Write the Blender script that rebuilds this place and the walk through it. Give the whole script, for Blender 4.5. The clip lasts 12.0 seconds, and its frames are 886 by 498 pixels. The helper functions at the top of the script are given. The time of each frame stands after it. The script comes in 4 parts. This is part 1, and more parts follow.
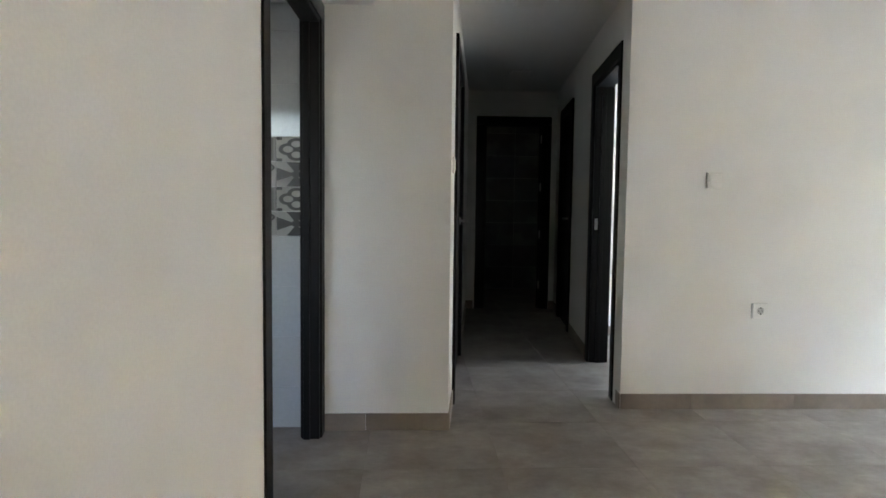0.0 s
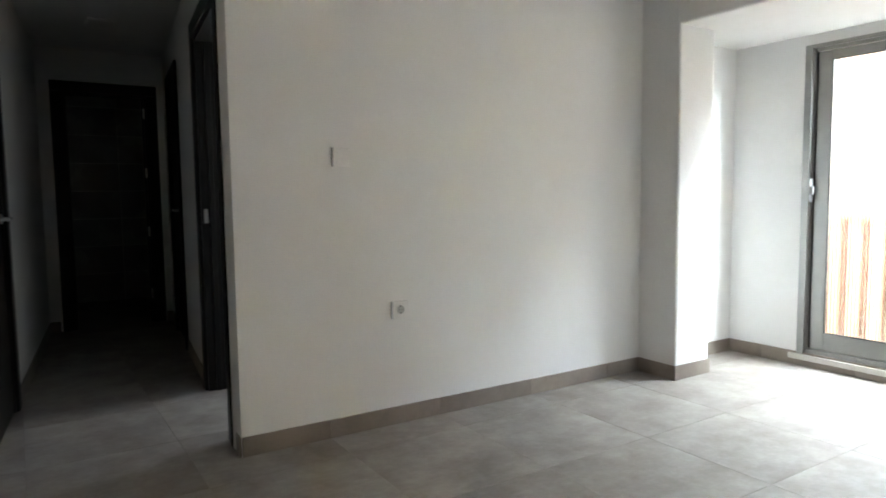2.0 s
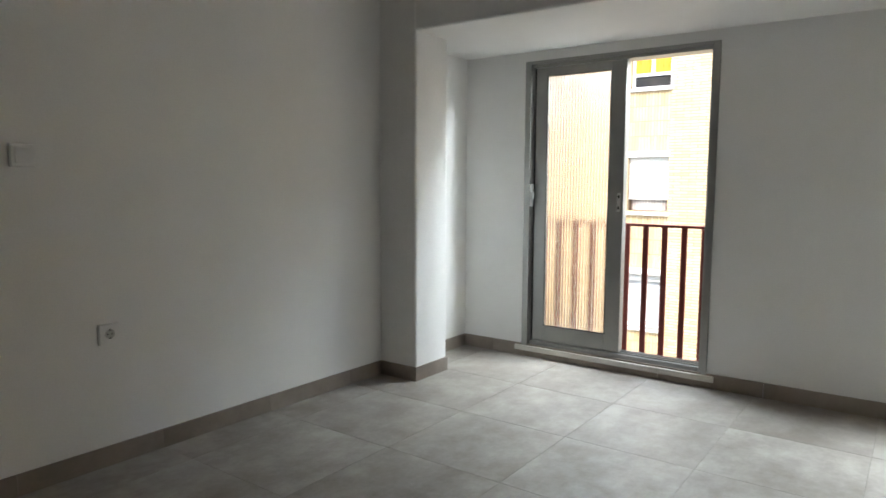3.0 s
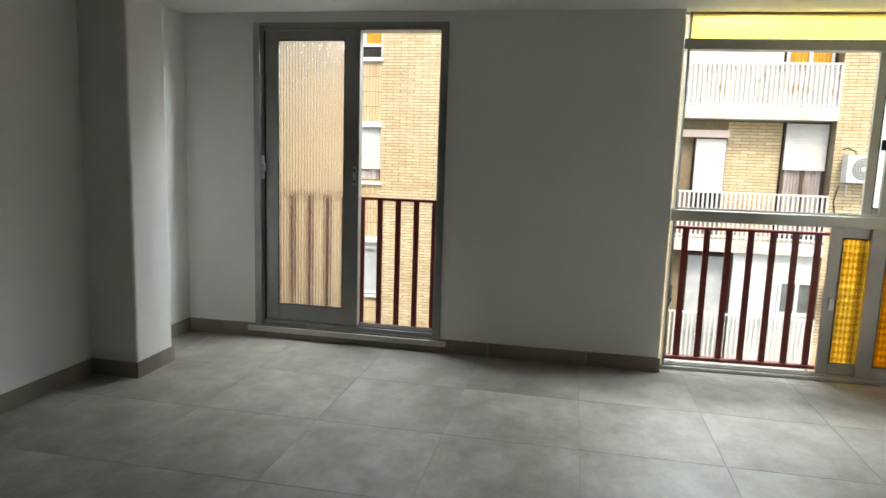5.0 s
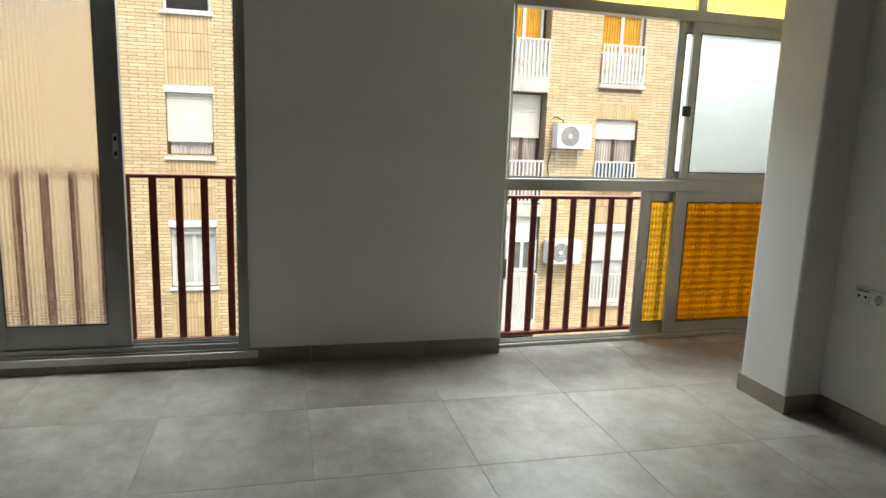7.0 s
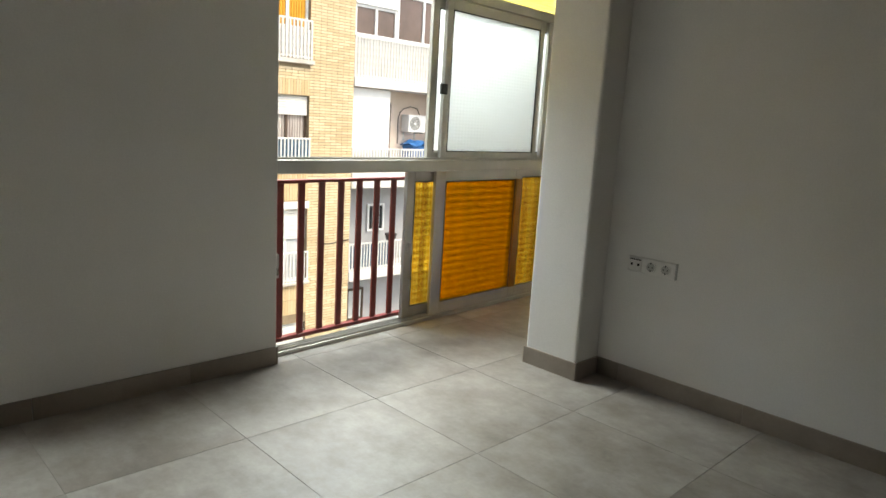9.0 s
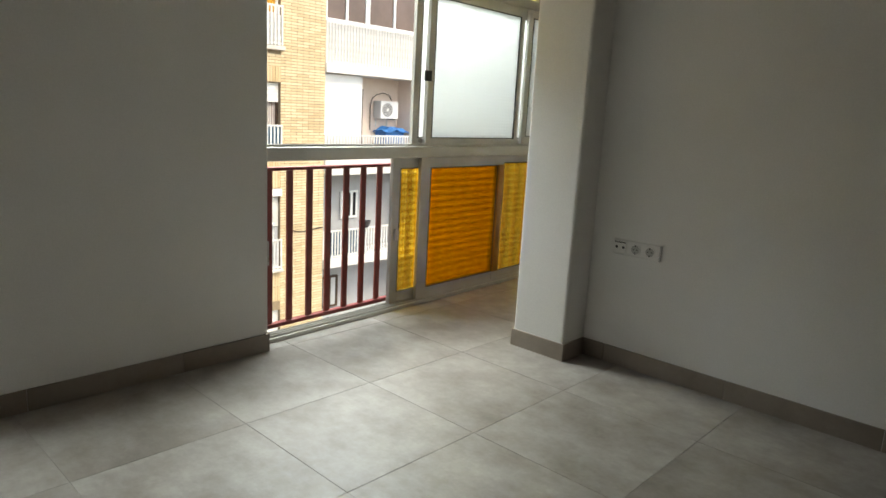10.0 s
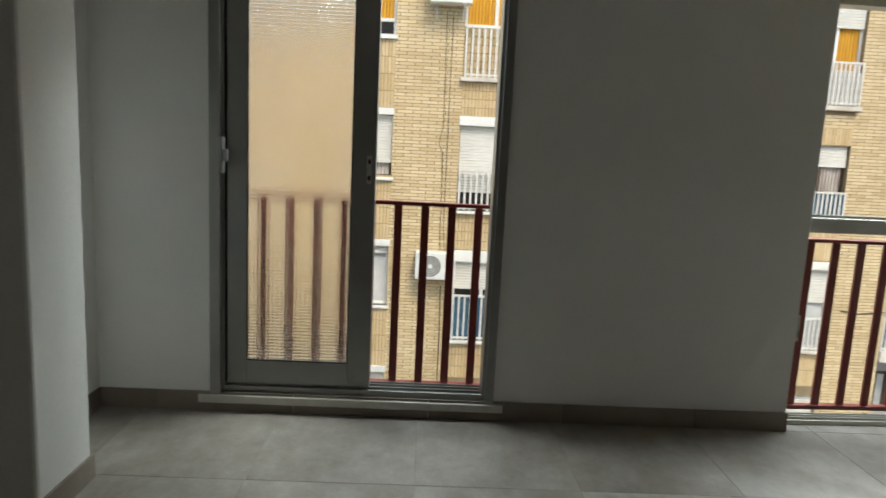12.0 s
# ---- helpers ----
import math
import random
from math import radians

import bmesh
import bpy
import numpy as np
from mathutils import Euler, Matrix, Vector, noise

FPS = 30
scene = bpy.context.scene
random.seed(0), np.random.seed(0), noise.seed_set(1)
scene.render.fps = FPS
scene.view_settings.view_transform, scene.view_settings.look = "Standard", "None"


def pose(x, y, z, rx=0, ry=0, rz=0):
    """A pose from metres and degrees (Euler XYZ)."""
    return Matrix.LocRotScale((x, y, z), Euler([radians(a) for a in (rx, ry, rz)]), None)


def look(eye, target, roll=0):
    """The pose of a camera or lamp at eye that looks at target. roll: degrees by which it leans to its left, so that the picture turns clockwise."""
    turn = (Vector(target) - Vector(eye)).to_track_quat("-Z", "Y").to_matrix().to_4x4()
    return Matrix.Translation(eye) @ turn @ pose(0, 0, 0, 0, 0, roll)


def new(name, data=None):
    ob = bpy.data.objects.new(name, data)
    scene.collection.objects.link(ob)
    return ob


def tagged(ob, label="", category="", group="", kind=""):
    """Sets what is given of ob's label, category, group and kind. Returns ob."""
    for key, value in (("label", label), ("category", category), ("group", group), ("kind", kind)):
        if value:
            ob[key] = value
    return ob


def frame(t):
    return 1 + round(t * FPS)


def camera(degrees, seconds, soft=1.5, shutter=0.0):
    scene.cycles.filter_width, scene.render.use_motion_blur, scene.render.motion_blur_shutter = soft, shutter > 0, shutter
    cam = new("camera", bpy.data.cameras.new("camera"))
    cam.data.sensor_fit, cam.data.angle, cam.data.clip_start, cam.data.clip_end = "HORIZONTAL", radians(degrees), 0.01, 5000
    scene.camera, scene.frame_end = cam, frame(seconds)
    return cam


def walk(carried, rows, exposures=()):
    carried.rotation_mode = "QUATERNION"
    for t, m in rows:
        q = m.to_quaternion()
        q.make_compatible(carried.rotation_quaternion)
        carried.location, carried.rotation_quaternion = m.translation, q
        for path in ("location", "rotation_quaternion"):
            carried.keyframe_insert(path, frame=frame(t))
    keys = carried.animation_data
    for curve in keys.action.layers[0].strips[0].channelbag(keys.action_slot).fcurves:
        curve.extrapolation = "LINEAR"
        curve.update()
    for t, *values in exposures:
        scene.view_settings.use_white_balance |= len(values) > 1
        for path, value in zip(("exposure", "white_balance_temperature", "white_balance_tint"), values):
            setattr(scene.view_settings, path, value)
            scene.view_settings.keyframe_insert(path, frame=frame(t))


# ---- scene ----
cam = camera(67.6, 12.0, soft=1.6, shutter=0.15)
PATH = [
    (0, (0.073, 0.266, 1.163), (0.178, 2.259, 1.023), 0.7),
    (0.5, (0.14, 0.517, 1.156), (0.283, 2.508, 1.031), 0.8),
    (1, (0.23, 0.745, 1.163), (0.5, 2.722, 1.037), -0.8),
    (1.5, (0.317, 0.937, 1.155), (1.066, 2.786, 1.004), -1.2),
    (2, (0.521, 1.089, 1.137), (1.599, 2.765, 0.968), -0.7),
    (2.5, (0.674, 1.07, 1.211), (2.035, 2.522, 1.006), -0.1),
    (3, (0.689, 1.158, 1.214), (2.298, 2.328, 1.012), 0.3),
    (3.5, (0.666, 1.188, 1.223), (2.415, 2.135, 1.017), 0.1),
    (5.5, (0.829, 1.503, 1.255), (2.799, 1.656, 0.948), 2.4),
    (6, (0.997, 1.68, 1.234), (2.969, 1.562, 0.921), 2.4),
    (6.5, (1.17, 1.869, 1.217), (3.11, 1.503, 0.902), 2.3),
    (6.7, (1.235, 1.915, 1.214), (3.170, 1.518, 0.884), 2.2),
    (8.5, (1.967, 2.333, 1.182), (3.496, 1.101, 0.804), 2.5),
    (9, (2.022, 2.369, 1.183), (3.43, 0.998, 0.81), 3.3),
    (9.5, (2.05, 2.438, 1.182), (3.407, 1.022, 0.794), 2.8),
    (10, (2.055, 2.466, 1.181), (3.393, 1.036, 0.773), 3.1),
    (10.5, (2.048, 2.452, 1.189), (3.519, 1.156, 0.79), 3.6),
    (11, (1.984, 2.445, 1.212), (3.75, 1.563, 0.892), 3.6),
    (11.5, (1.957, 2.477, 1.209), (3.877, 1.994, 0.928), 3.0),
    (12, (1.908, 2.484, 1.201), (3.884, 2.428, 0.897), 2.8),
]
EXPOSURE = [(0.0, 4.14, 6350, 10), (1.0, 4.22, 6400, 10), (1.5, 4.2, 6400, 10), (2.0, 3.62, 6450, 10), (2.5, 2.94, 6550, 10), (3.0, 2.42, 6600, 9), (3.5, 2.05, 6700, 8), (5.5, 1.42, 7000, 6), (6.5, 1.36, 7100, 6), (8.5, 1.48, 7300, 7), (9.5, 1.5, 7350, 7), (10.5, 1.45, 7350, 6), (11.0, 1.22, 7200, 5), (11.5, 0.97, 7050, 4), (12.0, 0.88, 7050, 4)]
walk(cam, [(t, look(eye, target, roll)) for t, eye, target, roll in PATH], EXPOSURE)

# ---- light ----
SUN_EL, SUN_AZ = 52.0, 250.0
world = bpy.data.worlds.new("sky")
scene.world = world
world.use_nodes = True
sky = world.node_tree.nodes.new("ShaderNodeTexSky")
sky.sky_type, sky.sun_disc = "NISHITA", False
sky.sun_elevation, sky.sun_rotation = radians(SUN_EL), radians(SUN_AZ)
sky.air_density, sky.dust_density = 1.0, 2.0
world.node_tree.nodes["Background"].inputs["Strength"].default_value = 0.15
world.node_tree.links.new(sky.outputs["Color"], world.node_tree.nodes["Background"].inputs["Color"])
sun_data = bpy.data.lights.new("sun", "SUN")
sun_data.energy, sun_data.angle, sun_data.color = 1.0, radians(15), (1.0, 0.93, 0.82)
sun = new("sun", sun_data)
az = radians(SUN_AZ)
sun.matrix_world = look((Vector((math.sin(az), math.cos(az), 0)) * math.cos(radians(SUN_EL)) + Vector((0, 0, math.sin(radians(SUN_EL))))) * 30, (0, 0, 0))


# fill lamps added outside the openings, standing in for the sky above the street
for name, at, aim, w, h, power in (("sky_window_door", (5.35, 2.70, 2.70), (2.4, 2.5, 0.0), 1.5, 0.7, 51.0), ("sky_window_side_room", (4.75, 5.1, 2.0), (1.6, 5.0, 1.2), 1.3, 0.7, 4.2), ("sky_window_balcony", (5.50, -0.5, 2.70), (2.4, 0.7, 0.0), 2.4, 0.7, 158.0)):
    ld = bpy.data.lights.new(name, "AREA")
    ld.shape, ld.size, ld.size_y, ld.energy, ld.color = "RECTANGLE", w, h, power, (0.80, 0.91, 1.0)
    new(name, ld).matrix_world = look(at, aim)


# ---- materials ----
def material(name, rough=0.5, metal=0.0):
    m = bpy.data.materials.new(name)
    m.use_nodes = True
    b = m.node_tree.nodes["Principled BSDF"]
    b.inputs["Roughness"].default_value = rough
    b.inputs["Metallic"].default_value = metal
    return m, m.node_tree, b


def node(nt, kind, **values):
    n = nt.nodes.new("ShaderNode" + kind)
    for k, v in values.items():
        n.inputs[k.replace("_", " ")].default_value = v
    return n


def coords(nt, shuffle=False):
    """Object coordinates; shuffle moves them by the object's random number."""
    c = nt.nodes.new("ShaderNodeTexCoord").outputs["Object"]
    if not shuffle:
        return c
    info = nt.nodes.new("ShaderNodeObjectInfo")
    mul = nt.nodes.new("ShaderNodeMath")
    mul.operation = "MULTIPLY"
    mul.inputs[1].default_value = 57.0
    nt.links.new(info.outputs["Random"], mul.inputs[0])
    add = nt.nodes.new("ShaderNodeVectorMath")
    nt.links.new(c, add.inputs[0])
    nt.links.new(mul.outputs[0], add.inputs[1])
    return add.outputs[0]


def noise_of(nt, co, scale, detail=4.0, rough=0.55, stretch=None):
    n = node(nt, "TexNoise", Scale=scale, Detail=detail, Roughness=rough)
    if stretch:
        mp = node(nt, "Mapping", Scale=stretch)
        nt.links.new(co, mp.inputs["Vector"])
        co = mp.outputs[0]
    nt.links.new(co, n.inputs["Vector"])
    return n.outputs["Fac"]


def ramp(nt, fac, stops):
    r = nt.nodes.new("ShaderNodeValToRGB")
    el = r.color_ramp.elements
    while len(el) < len(stops):
        el.new(0.5)
    for e, (p, c) in zip(el, stops):
        e.position, e.color = p, (*c, 1)
    nt.links.new(fac, r.inputs["Fac"])
    return r.outputs["Color"]


def mix(nt, fac, a, b, kind="MIX"):
    m = nt.nodes.new("ShaderNodeMix")
    m.data_type, m.blend_type = "RGBA", kind
    for socket, v in ((m.inputs["Factor"], fac), (m.inputs["A"], a), (m.inputs["B"], b)):
        if hasattr(v, "links"):
            nt.links.new(v, socket)
        else:
            socket.default_value = v if isinstance(v, float) else (*v, 1)
    return m.outputs["Result"]


def bump(nt, b, height, strength, distance):
    n = node(nt, "Bump", Strength=strength, Distance=distance)
    nt.links.new(height, n.inputs["Height"])
    nt.links.new(n.outputs["Normal"], b.inputs["Normal"])


def mottled(name, a, c, scale, rough=0.5, metal=0.0, fine=60.0, bumped=0.15, depth=0.002, stretch=None, shuffle=False, spread=(0.35, 0.65)):
    """Two colours in soft patches, with a fine grain in relief and in gloss."""
    m, nt, b = material(name, rough, metal)
    co = coords(nt, shuffle)
    big = noise_of(nt, co, scale, 5.0, 0.6, stretch)
    small = noise_of(nt, co, fine, 3.0, 0.6, stretch)
    col = ramp(nt, big, [(spread[0], a), (spread[1], c)])
    tint = ramp(nt, small, [(0.3, (0.93, 0.93, 0.93)), (0.7, (1.0, 1.0, 1.0))])
    nt.links.new(mix(nt, 1.0, col, tint, "MULTIPLY"), b.inputs["Base Color"])
    rr = node(nt, "MapRange", To_Min=max(rough - 0.08, 0.02), To_Max=min(rough + 0.1, 1.0))
    nt.links.new(big, rr.inputs["Value"])
    nt.links.new(rr.outputs[0], b.inputs["Roughness"])
    if bumped:
        bump(nt, b, small, bumped, depth)
    return m


PLASTER = mottled("white_wall_paint", (0.78, 0.77, 0.74), (0.83, 0.82, 0.80), 1.3, 0.75, fine=140.0, bumped=0.25, depth=0.0015)
CEILING = mottled("white_ceiling_paint", (0.77, 0.76, 0.74), (0.82, 0.81, 0.79), 1.0, 0.85, fine=120.0, bumped=0.2, depth=0.0015)
def dulled(m, level):
    m.node_tree.nodes["Principled BSDF"].inputs["Specular IOR Level"].default_value = level
    return m


WENGE = mottled("dark_wenge_wood", (0.005, 0.0042, 0.0038), (0.011, 0.0085, 0.0072), 6.0, 0.5, fine=90.0, bumped=0.3, depth=0.0008, stretch=(9.0, 9.0, 0.6))
dulled(WENGE, 0.22)
ALU = mottled("grey_anodised_aluminium", (0.30, 0.30, 0.285), (0.36, 0.355, 0.34), 3.0, 0.38, 0.75, fine=200.0, bumped=0.05, depth=0.0005)
ALU_WHITE = mottled("pale_grey_aluminium", (0.40, 0.385, 0.345), (0.49, 0.47, 0.425), 3.0, 0.36, 0.5, fine=200.0, bumped=0.05, depth=0.0005)
RUBBER = mottled("black_rubber", (0.02, 0.02, 0.02), (0.03, 0.03, 0.03), 20.0, 0.6)
STEEL = mottled("brushed_steel", (0.55, 0.54, 0.52), (0.65, 0.64, 0.62), 8.0, 0.3, 1.0)
OXIDE = mottled("dark_red_painted_iron", (0.16, 0.018, 0.014), (0.21, 0.028, 0.020), 9.0, 0.4, fine=80.0, bumped=0.25, depth=0.001)
PLASTIC = mottled("white_plastic", (0.78, 0.77, 0.745), (0.82, 0.81, 0.785), 4.0, 0.35, bumped=0.0)
FAN_SHADE = mottled("fan_opening_shade", (0.20, 0.20, 0.19), (0.26, 0.26, 0.25), 4.0, 0.5, bumped=0.0)
STRIP = mottled("grey_edge_strip", (0.46, 0.46, 0.45), (0.52, 0.52, 0.51), 4.0, 0.5, bumped=0.0)
WELL = mottled("socket_well_shade", (0.42, 0.42, 0.40), (0.48, 0.48, 0.46), 4.0, 0.5, bumped=0.0)
# black that stands in for the unlit depth of holes and slots
HOLE = mottled("hole_black", (0.012, 0.012, 0.012), (0.02, 0.02, 0.02), 10.0, 0.6, bumped=0.0)
MARBLE = mottled("cream_sill_stone", (0.55, 0.52, 0.47), (0.66, 0.63, 0.58), 4.0, 0.3, fine=40.0)
GROUT = mottled("grey_grout", (0.21, 0.188, 0.163), (0.30, 0.272, 0.24), 5.0, 0.85)
CEMENT = mottled("mortar", (0.24, 0.18, 0.11), (0.32, 0.245, 0.155), 4.0, 0.9, fine=60.0, bumped=0.4, depth=0.004)
RENDER_PINK = mottled("pale_pink_render", (0.74, 0.60, 0.50), (0.80, 0.67, 0.57), 1.5, 0.85, fine=40.0, bumped=0.4, depth=0.004)
RENDER_PEELED = mottled("peeling_cream_render", (0.60, 0.46, 0.30), (0.80, 0.76, 0.70), 3.2, 0.85, fine=40.0, bumped=0.4, depth=0.004, spread=(0.36, 0.46))
# grey copy of the white render; the recess shade is put into its colour
RENDER_SHADED = mottled("white_render_greyed_for_shade", (0.38, 0.38, 0.385), (0.46, 0.46, 0.46), 1.2, 0.85, fine=40.0, bumped=0.4, depth=0.004)
RENDER_WHITE = mottled("white_exterior_render", (0.68, 0.65, 0.60), (0.78, 0.76, 0.72), 1.2, 0.85, fine=40.0, bumped=0.4, depth=0.004)
CONCRETE = mottled("weathered_ledge_concrete", (0.55, 0.50, 0.43), (0.72, 0.68, 0.62), 2.0, 0.85, fine=30.0, bumped=0.4, depth=0.004)
SHUTTER = mottled("white_roller_shutter", (0.70, 0.68, 0.63), (0.78, 0.76, 0.71), 2.0, 0.5, bumped=0.0)
LACQUER = mottled("white_window_lacquer", (0.76, 0.76, 0.74), (0.82, 0.82, 0.80), 3.0, 0.4, bumped=0.0)
BROWN_FRAME = mottled("brown_window_frame", (0.06, 0.035, 0.02), (0.10, 0.06, 0.035), 5.0, 0.5)
IRON_WHITE = mottled("white_painted_iron", (0.66, 0.65, 0.61), (0.78, 0.77, 0.74), 12.0, 0.5, fine=40.0, bumped=0.2)
AMBER_CLOTH = mottled("amber_curtain", (0.55, 0.28, 0.03), (0.70, 0.38, 0.05), 6.0, 0.9, stretch=(1, 8, 0.5))
GREY_CLOTH = mottled("grey_striped_curtain", (0.34, 0.27, 0.24), (0.66, 0.62, 0.57), 3.0, 0.9, stretch=(1, 9, 0.3))
AMBER_STRIP = mottled("brown_amber_plastic_strip", (0.26, 0.115, 0.012), (0.34, 0.16, 0.02), 5.0, 0.3, bumped=0.0)
BLUE_CLOTH = mottled("blue_tarpaulin", (0.02, 0.12, 0.34), (0.04, 0.20, 0.50), 4.0, 0.5)
BLUE_GREY = mottled("blue_grey_awning_cloth", (0.025, 0.085, 0.15), (0.05, 0.14, 0.22), 3.0, 0.8)
POT = mottled("dark_plant_pot", (0.03, 0.03, 0.03), (0.06, 0.05, 0.05), 8.0, 0.7)
LEAF = mottled("green_leaves", (0.03, 0.07, 0.02), (0.06, 0.12, 0.03), 8.0, 0.6)
WINDOW_GREY = mottled("grey_window_glass", (0.13, 0.14, 0.13), (0.24, 0.25, 0.235), 1.5, 0.1, bumped=0.0)
WINDOW_DARK = mottled("dark_glass_and_unlit_room", (0.02, 0.02, 0.022), (0.05, 0.045, 0.04), 1.0, 0.06, bumped=0.0)
WINDOW_BROWN = mottled("brown_tinted_window_glass", (0.10, 0.06, 0.045), (0.16, 0.10, 0.08), 0.7, 0.08, bumped=0.0)
WINDOW_PALE = mottled("pale_curtained_window", (0.50, 0.52, 0.52), (0.66, 0.67, 0.66), 1.6, 0.12, bumped=0.0)
ASPHALT = mottled("asphalt", (0.045, 0.045, 0.047), (0.065, 0.064, 0.062), 1.5, 0.9, fine=50.0, bumped=0.5, depth=0.004)
CABLE = mottled("black_cable", (0.03, 0.025, 0.02), (0.06, 0.05, 0.04), 6.0, 0.6, bumped=0.0)
FITTING = mottled("ceiling_light_diffuser", (0.72, 0.71, 0.68), (0.76, 0.75, 0.72), 3.0, 0.35, bumped=0.0)


def floor_tile_material():
    m, nt, b = material("taupe_cement_floor_tile", 0.4)
    co = coords(nt, True)
    cloud = noise_of(nt, co, 3.6, 8.0, 0.68)
    patch = noise_of(nt, co, 2.4, 4.0, 0.6)
    streak = noise_of(nt, co, 5.0, 6.0, 0.72, (1.0, 2.6, 1.0))
    grain = noise_of(nt, co, 70.0, 4.0, 0.7)
    base = ramp(nt, cloud, [(0.33, (0.228, 0.200, 0.172)), (0.50, (0.318, 0.288, 0.257)), (0.66, (0.400, 0.370, 0.338))])
    wash = ramp(nt, patch, [(0.36, (0.84, 0.825, 0.81)), (0.58, (1.0, 1.0, 1.0))])
    veil = ramp(nt, streak, [(0.36, (0.85, 0.84, 0.825)), (0.60, (1.0, 1.0, 1.0))])
    dust = ramp(nt, grain, [(0.3, (0.90, 0.90, 0.90)), (0.75, (1.0, 1.0, 1.0))])
    info = nt.nodes.new("ShaderNodeObjectInfo")
    per = ramp(nt, info.outputs["Random"], [(0.0, (0.92, 0.915, 0.91)), (1.0, (1.0, 1.0, 1.0))])
    col = base
    for layer in (wash, veil, dust, per):
        col = mix(nt, 1.0, col, layer, "MULTIPLY")
    nt.links.new(col, b.inputs["Base Color"])
    rr = node(nt, "MapRange", To_Min=0.36, To_Max=0.58)
    nt.links.new(streak, rr.inputs["Value"])
    nt.links.new(rr.outputs[0], b.inputs["Roughness"])
    bump(nt, b, grain, 0.08, 0.001)
    return m


def decor_tile_material(kind):
    """Glazed tile with a printed pattern in greys: squares, star, quatrefoil or ogee."""
    m, nt, b = material("patterned_glazed_tile_" + kind, 0.28)
    b.inputs["Specular IOR Level"].default_value = 0.25

    def op(what, a, c=None):
        n = nt.nodes.new("ShaderNodeMath")
        n.operation = what
        for k, v in enumerate((a, c)):
            if v is None:
                continue
            if hasattr(v, "links"):
                nt.links.new(v, n.inputs[k])
            else:
                n.inputs[k].default_value = v
        return n.outputs[0]

    co = nt.nodes.new("ShaderNodeTexCoord").outputs["Object"]
    sep = nt.nodes.new("ShaderNodeSeparateXYZ")
    nt.links.new(co, sep.inputs[0])
    x, z = op("MULTIPLY", sep.outputs["X"], 10.1), op("MULTIPLY", sep.outputs["Z"], 15.8)
    ax, az = op("ABSOLUTE", x), op("ABSOLUTE", z)
    most = op("MAXIMUM", ax, az)
    dark, grey, light = (0.035, 0.032, 0.030), (0.15, 0.14, 0.125), (0.42, 0.40, 0.37)
    if kind == "squares":
        col = ramp(nt, op("FRACT", op("MULTIPLY", most, 4.0)), [(0.42, grey), (0.50, (0.26, 0.25, 0.23)), (0.92, (0.26, 0.25, 0.23)), (0.97, grey)])
    elif kind == "star":
        wedge = op("DIVIDE", op("ABSOLUTE", op("SUBTRACT", ax, az)), op("ADD", most, 0.02))
        hub = op("LESS_THAN", op("ADD", op("MULTIPLY", ax, ax), op("MULTIPLY", az, az)), 0.07)
        col = ramp(nt, op("MAXIMUM", wedge, hub), [(0.44, light), (0.48, dark)])
    elif kind == "quatrefoil":
        side = op("ADD", op("POWER", op("SUBTRACT", most, 0.42), 2.0), op("POWER", op("MINIMUM", ax, az), 2.0))
        line = op("ABSOLUTE", op("SUBTRACT", op("SQRT", side), 0.36))
        corner = op("MULTIPLY", op("GREATER_THAN", op("MINIMUM", ax, az), 0.72), 1.0)
        col = mix(nt, corner, ramp(nt, line, [(0.09, dark), (0.12, light)]), dark)
    else:
        bend = op("SUBTRACT", op("ABSOLUTE", op("ADD", x, op("MULTIPLY", op("SINE", op("MULTIPLY", z, 3.1)), 0.45))), 0.5)
        col = ramp(nt, op("ADD", bend, 0.5), [(0.36, (0.20, 0.19, 0.17)), (0.40, dark), (0.46, dark), (0.50, light)])
    nt.links.new(col, b.inputs["Base Color"])
    return m


def brick_material(name, a, c, e):
    m, nt, b = material(name, 0.85)
    geo = nt.nodes.new("ShaderNodeNewGeometry")
    co = coords(nt)
    col = ramp(nt, geo.outputs["Random Per Island"], [(0.0, a), (0.5, c), (1.0, e)])
    stain = ramp(nt, noise_of(nt, co, 0.9, 5.0, 0.6), [(0.3, (0.84, 0.82, 0.79)), (0.6, (1.0, 1.0, 1.0))])
    grain = noise_of(nt, co, 70.0)
    nt.links.new(mix(nt, 1.0, col, stain, "MULTIPLY"), b.inputs["Base Color"])
    bump(nt, b, grain, 0.3, 0.003)
    return m


